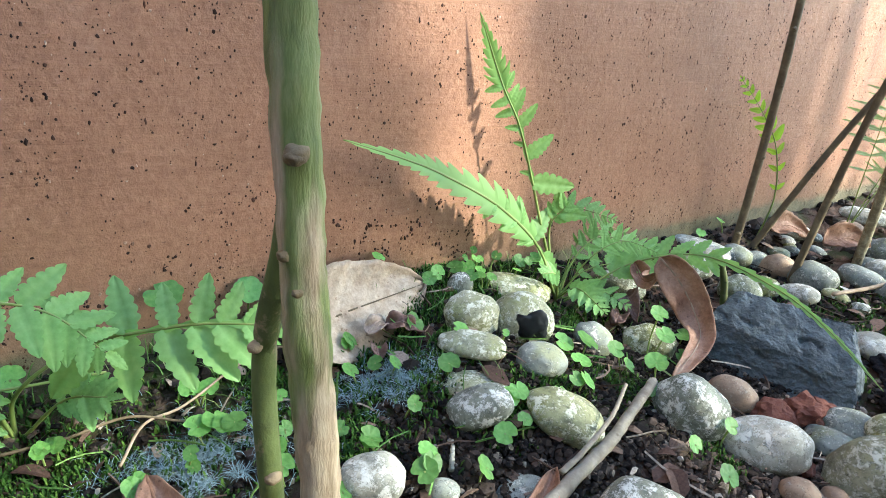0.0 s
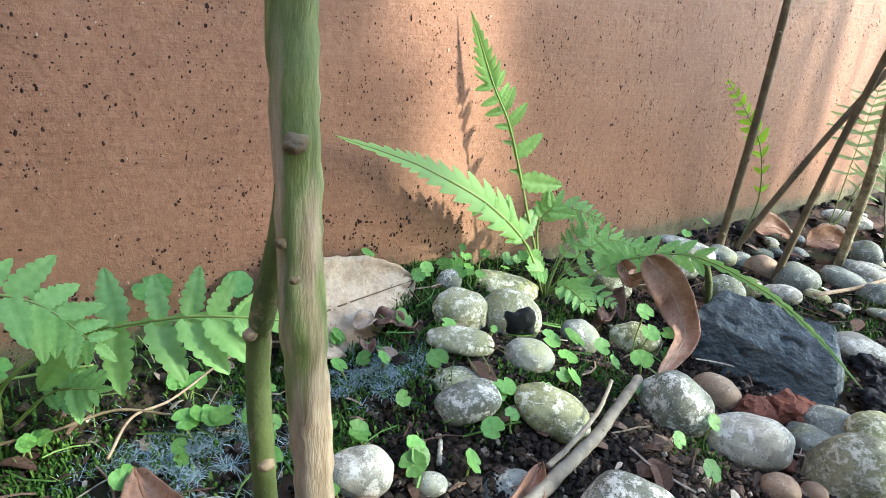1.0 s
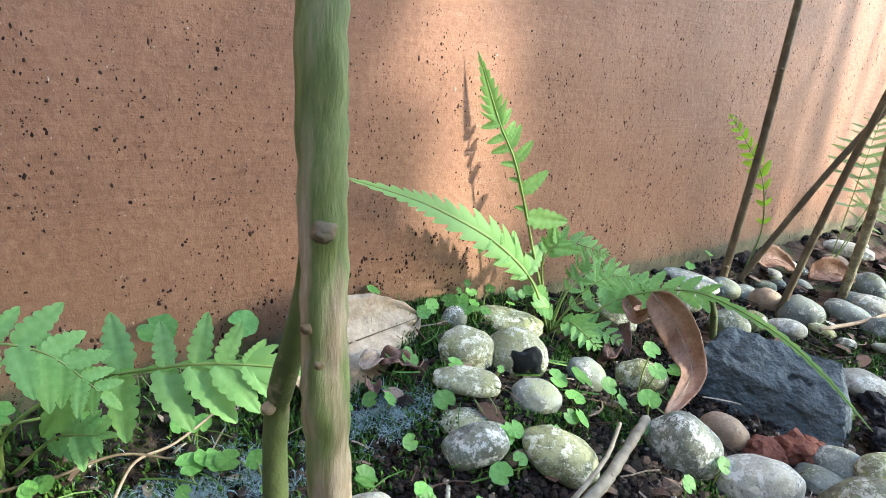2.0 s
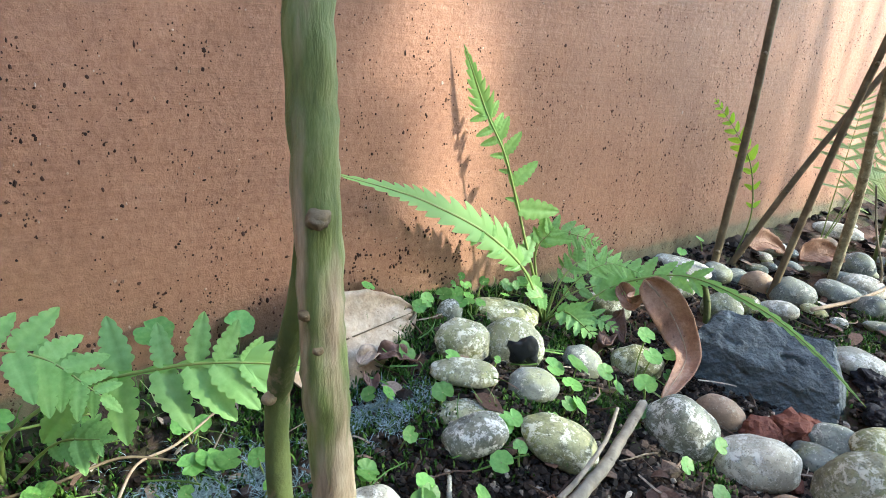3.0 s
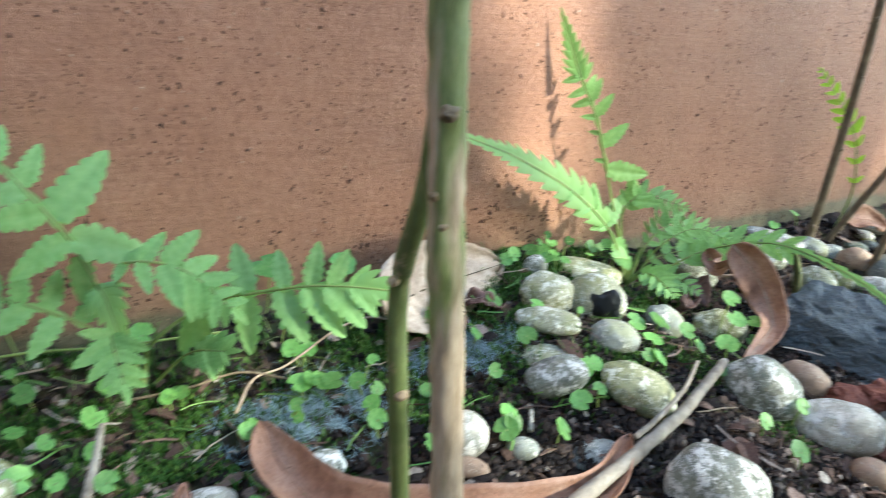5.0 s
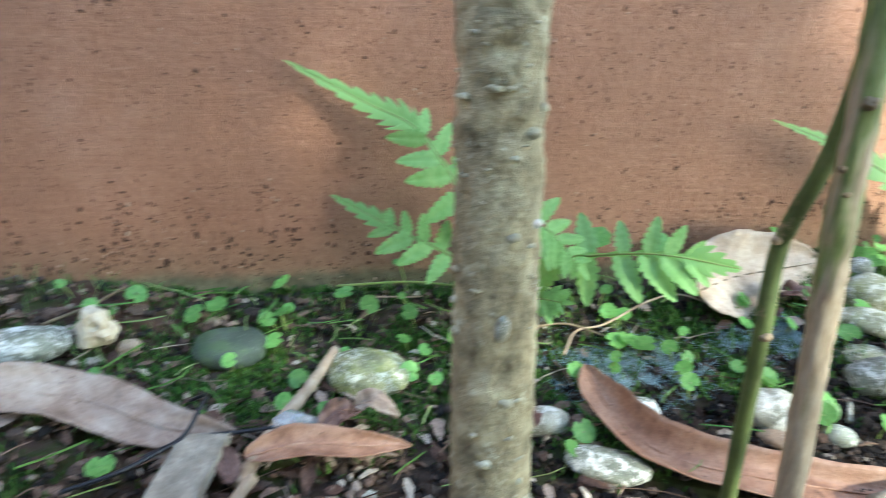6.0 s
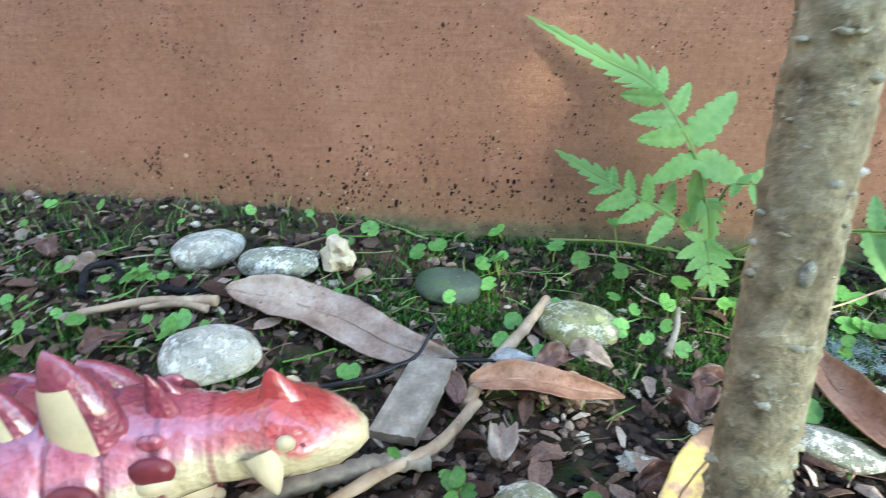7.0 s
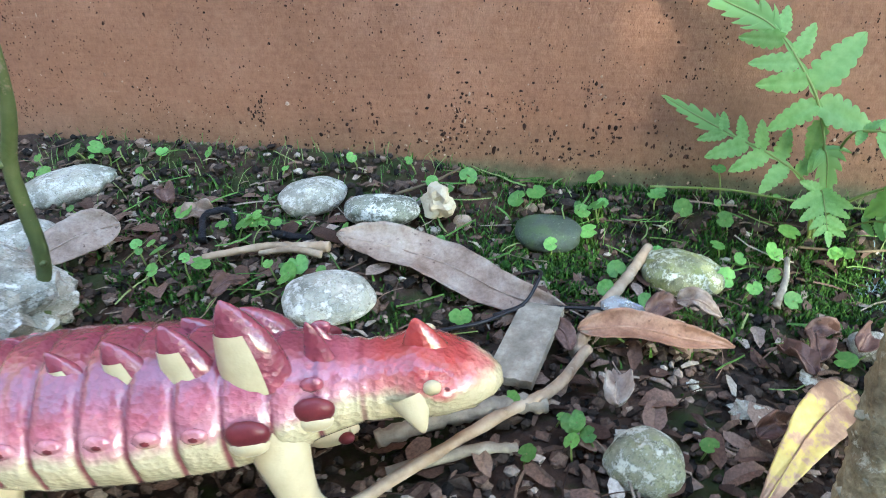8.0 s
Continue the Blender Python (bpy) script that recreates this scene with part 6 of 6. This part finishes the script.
def twiglet(r):
    """A thin crooked bit of twig, three-sided."""
    a, bend, rise = rng.uniform(0, 2 * math.pi), rng.uniform(-0.3, 0.3), rng.uniform(-0.15, 0.35)
    w = rng.uniform(0.0003, 0.0008)
    v = []
    for u in (-1, -0.3, 0.4, 1):
        x, y, z = u * r, bend * r * (1 - u * u) + rng.uniform(-0.04, 0.04) * r, 0.001 + rise * r * (u + 1) * 0.5
        for k in range(3):
            b = 2 * math.pi * k / 3
            yy, zz = y + w * math.cos(b), z + w * math.sin(b)
            v.append((x * math.cos(a) - yy * math.sin(a), x * math.sin(a) + yy * math.cos(a), zz))
    f = [(3 * i + k, 3 * i + (k + 1) % 3, 3 * i + 3 + (k + 1) % 3, 3 * i + 3 + k) for i in range(3) for k in range(3)]
    return v, f + [(2, 1, 0), (9, 10, 11)]


spots = [(x, y, z, rng.uniform(0.005, 0.020)) for x, y, z in over_soil(420, -0.85, 0.5, -0.34, -0.01, 0.003)]
spots += [(x, y, z, rng.uniform(0.015, 0.035)) for x, y, z in over_soil(120, 0.5, 1.6, -0.5, -0.02, 0.004)]
scatter("twig_litter", M_LITTER, "thin dry twigs and stalks strewn over the soil", "twigs", spots, twiglet)

# green runners and stalks among the herbs
spots = [(x, y, z, rng.uniform(0.008, 0.020)) for x, y, z in over_soil(150, -0.75, 0.16, -0.17, -0.005, 0.005)]
scatter("herb_runners", M_GRASS, "thin green creeping stalks between herbs and pebbles", "runners", spots, twiglet)


spots = [(x, y, z, rng.uniform(0.0015, 0.0045)) for x, y, z in over_soil(1500, -0.9, -0.2, -0.34, -0.02, 0.003)]
spots += [(x, y, z, rng.uniform(0.002, 0.005)) for x, y, z in over_soil(160, -0.2, 0.5, -0.34, -0.02, 0.003)]
scatter("leaf_litter", M_LITTER, "small scraps of rotten leaf and bark on the soil", "leaf litter", spots, flake)

spots = []
for cx, cy, s, n in ((-0.067, -0.087, 0.030, 2600), (-0.177, -0.080, 0.030, 800), (-0.239, -0.050, 0.035, 2200), (-0.417, -0.080, 0.040, 3600), (-0.636, -0.165, 0.030, 1200), (-0.238, -0.099, 0.022, 1300),
                     (-0.01, -0.050, 0.020, 1000), (0.07, -0.015, 0.03, 900), (-0.12, -0.04, 0.02, 1200), (-0.40, -0.03, 0.05, 1800), (0.37, -0.19, 0.05, 2200), (-0.11, -0.115, 0.012, 500), (-0.02, -0.145, 0.012, 350), (0.10, -0.205, 0.012, 250), (-0.19, -0.14, 0.02, 700), (-0.52, -0.17, 0.02, 500), (0.5, -0.25, 0.06, 1500), (0.02, -0.135, 0.016, 600), (0.075, -0.14, 0.018, 500), (0.10, -0.06, 0.02, 700), (0.03, -0.02, 0.02, 800), (0.16, -0.05, 0.02, 600), (-0.33, -0.10, 0.03, 1500), (-0.30, -0.04, 0.03, 1500), (-0.66, -0.08, 0.04, 1200)):
    for _ in range(n):
        x, y = rng.gauss(cx, s), min(rng.gauss(cy, s * 0.75), -0.003)
        if noise.noise(Vector((x * 60, y * 60, 3))) > -0.15:
            spots.append((x, y, lie(x, y) + 0.0005, rng.uniform(0.0022, 0.0062), rng.uniform(0.0005, 0.0011), rng.uniform(0.1, 0.9)))
scatter("moss", M_MOSS, "low green moss cushions on damp soil", "moss", spots, blade)

spots = []
for _ in range(900):
    x = rng.uniform(-0.85, 0.2)
    y = -abs(rng.gauss(0, 0.045)) - 0.003
    spots.append((x, y, lie(x, y), rng.uniform(0.006, 0.017), rng.uniform(0.00025, 0.0005), rng.uniform(0.3, 1.3)))
scatter("grass", M_GRASS, "thin wispy grass blades at the foot of the wall", "grass", spots, blade)

spots = []
for cx, cy, s, n in ((-0.170, -0.078, 0.022, 3600), (-0.072, -0.080, 0.016, 1800), (-0.053, -0.088, 0.014, 1200), (-0.150, -0.095, 0.018, 1600)):
    for _ in range(n):
        x, y = rng.gauss(cx, s), rng.gauss(cy, s * 0.7)
        if noise.noise(Vector((x * 70, y * 70, 8))) > -0.05:
            spots.append((x, y, lie(x, y) + 0.0015, rng.uniform(0.0015, 0.004), rng.uniform(0.00012, 0.0003), rng.uniform(1.5, 3.0)))
scatter("mould", M_MOULD, "wispy blue-grey mould threads on dark soil", "mould", spots, blade)


def speck(r):
    v, f = crumb(r)
    k = rng.uniform(0.7, 2.4)
    return [(a, b * 0.45, c * k) for a, b, c in v], f


spots = []
while len(spots) < 19000:
    x, z = rng.uniform(-1.0, 1.3), 0.03 + 0.33 * rng.random() ** 1.2
    if noise.noise(Vector((x * 14, 0, z * 14))) < rng.uniform(-0.9, 0.55):
        continue
    k = rng.random()
    n = 1 if k < 0.62 else rng.randrange(2, 5) if k < 0.9 else rng.randrange(6, 13)
    sx, sz = 0.0010 + 0.0002 * n, 0.0014 + 0.0005 * n
    for _ in range(n):
        r = rng.uniform(0.00022, 0.00060) if rng.random() < 0.92 else rng.uniform(0.0006, 0.0010)
        spots.append((x + (n > 1) * rng.gauss(0, sx), -r * 0.15, z + (n > 1) * rng.gauss(0, sz), r))
for _ in range(70):
    x, z, n = rng.uniform(-0.75, 0.25), 0.048 + abs(rng.gauss(0, 0.025)), rng.randrange(4, 14)
    for _k in range(n):
        r = rng.uniform(0.0004, 0.0012)
        spots.append((x + rng.gauss(0, 0.0035), -r * 0.15, z + rng.gauss(0, 0.004), r))
for _ in range(140):
    spots.append((rng.gauss(-0.50, 0.07), -0.0003, 0.045 + abs(rng.gauss(0, 0.022)), rng.uniform(0.0005, 0.0014)))
scatter("soil_specks", M_SPECK, "dark soil splashes and grains stuck on the wall", "specks", spots, speck)


# ---- added shade: unseen leaves and stems behind the camera's way ----
def shade_leaves():
    """Unseen leaves added between the sun and the wall; gaps let the sun reach two stretches of the wall."""
    right = SUN_DIR.cross(Vector((0, 0, 1))).normalized()
    up = right.cross(SUN_DIR)
    vs, fs = [], []
    r2 = random.Random(11)
    for n in range(SHADE_COUNT + 3600):
        wx, wz, dist = r2.uniform(-1.3, 0.60), r2.uniform(-0.32, 0.52), r2.uniform(0.95, 1.35)
        if n >= SHADE_COUNT:
            a, b = ((-1.1, -0.30), (-0.32, 0.00), (0.11, 0.47))[(0, 0, 1, 1, 2)[n % 5]]
            wx, wz = r2.uniform(a, b), r2.uniform(0.02, 0.45)
        lo, hi = (0.060 - 0.25 * (wz - 0.05), 0.088 - 0.10 * (wz - 0.05))
        if lo - 0.022 < wx < hi + 0.002 and wz > 0.0 or wx > 0.50 + 0.05 * math.sin(wz * 9):
            continue
        if (wz < -0.07 or wz < 0.0 and (wx < -0.45 or wx > -0.1)) and r2.random() < (0.06 if wx < -0.5 else 0.15 if wx < -0.33 else 0.2) or -0.42 < wx < 0.05 and 0.0 < wz < 0.36 and r2.random() < (0.52 if wx < -0.22 else 0.62) or wz < 0.0 and wx > 0.28 and r2.random() < 0.7:
            continue
        c = Vector((wx, 0, wz)) - SUN_DIR * dist
        L, w, a = r2.uniform(0.02, 0.035), r2.uniform(0.008, 0.014), r2.uniform(0, 2 * math.pi)
        ax = right * math.cos(a) + up * math.sin(a) + SUN_DIR * r2.uniform(-0.4, 0.4)
        bx = ax.cross(SUN_DIR).normalized()
        o = len(vs)
        for u, s in ((-1, 0), (-0.4, 0.9), (0.3, 0.9), (1, 0), (0.3, -0.9), (-0.4, -0.9)):
            vs.append(tuple(c + ax * u * L + bx * s * w))
        fs.append(tuple(range(o, o + 6)))
    me = bpy.data.meshes.new("tree_crown")
    me.from_pydata(vs, [], fs)
    me.materials.append(M_SHADE_LEAF)
    tagged(new("tree_crown", me), "unseen green leaves added to block the sun from the wall", "foliage", kind="stuff")



def shade_stems():
    """Slender upright stems added out of view beyond the corner; the sun draws their shadows on the far wall."""
    r3 = random.Random(5)
    for k in range(26):
        wx = 0.50 + 0.95 * (k + r3.uniform(-0.45, 0.45)) / 25
        far = r3.uniform(0.36, 0.62)
        x, y = wx - SUN_DIR.x / SUN_DIR.y * far, -far
        bm = bmesh.new()
        lean, w = r3.uniform(-0.10, 0.10), r3.choice((0.004, 0.006, 0.009, 0.013, 0.018))
        tube(bm, [(x - lean * 0.3, y, lie(x, y) - 0.02), (x, y, 0.30), (x + lean * 0.4 + r3.uniform(-0.01, 0.01), y, 0.65), (x + lean, y, 1.05)], lambda t: w * (1 - 0.5 * t), 7, 20, 0.1)
        thing("stem", bm, M_DARKBARK, "slender brown stem added out of view to shadow the far wall", "stem", "stems beside the wall")


shade_leaves()
shade_stems()
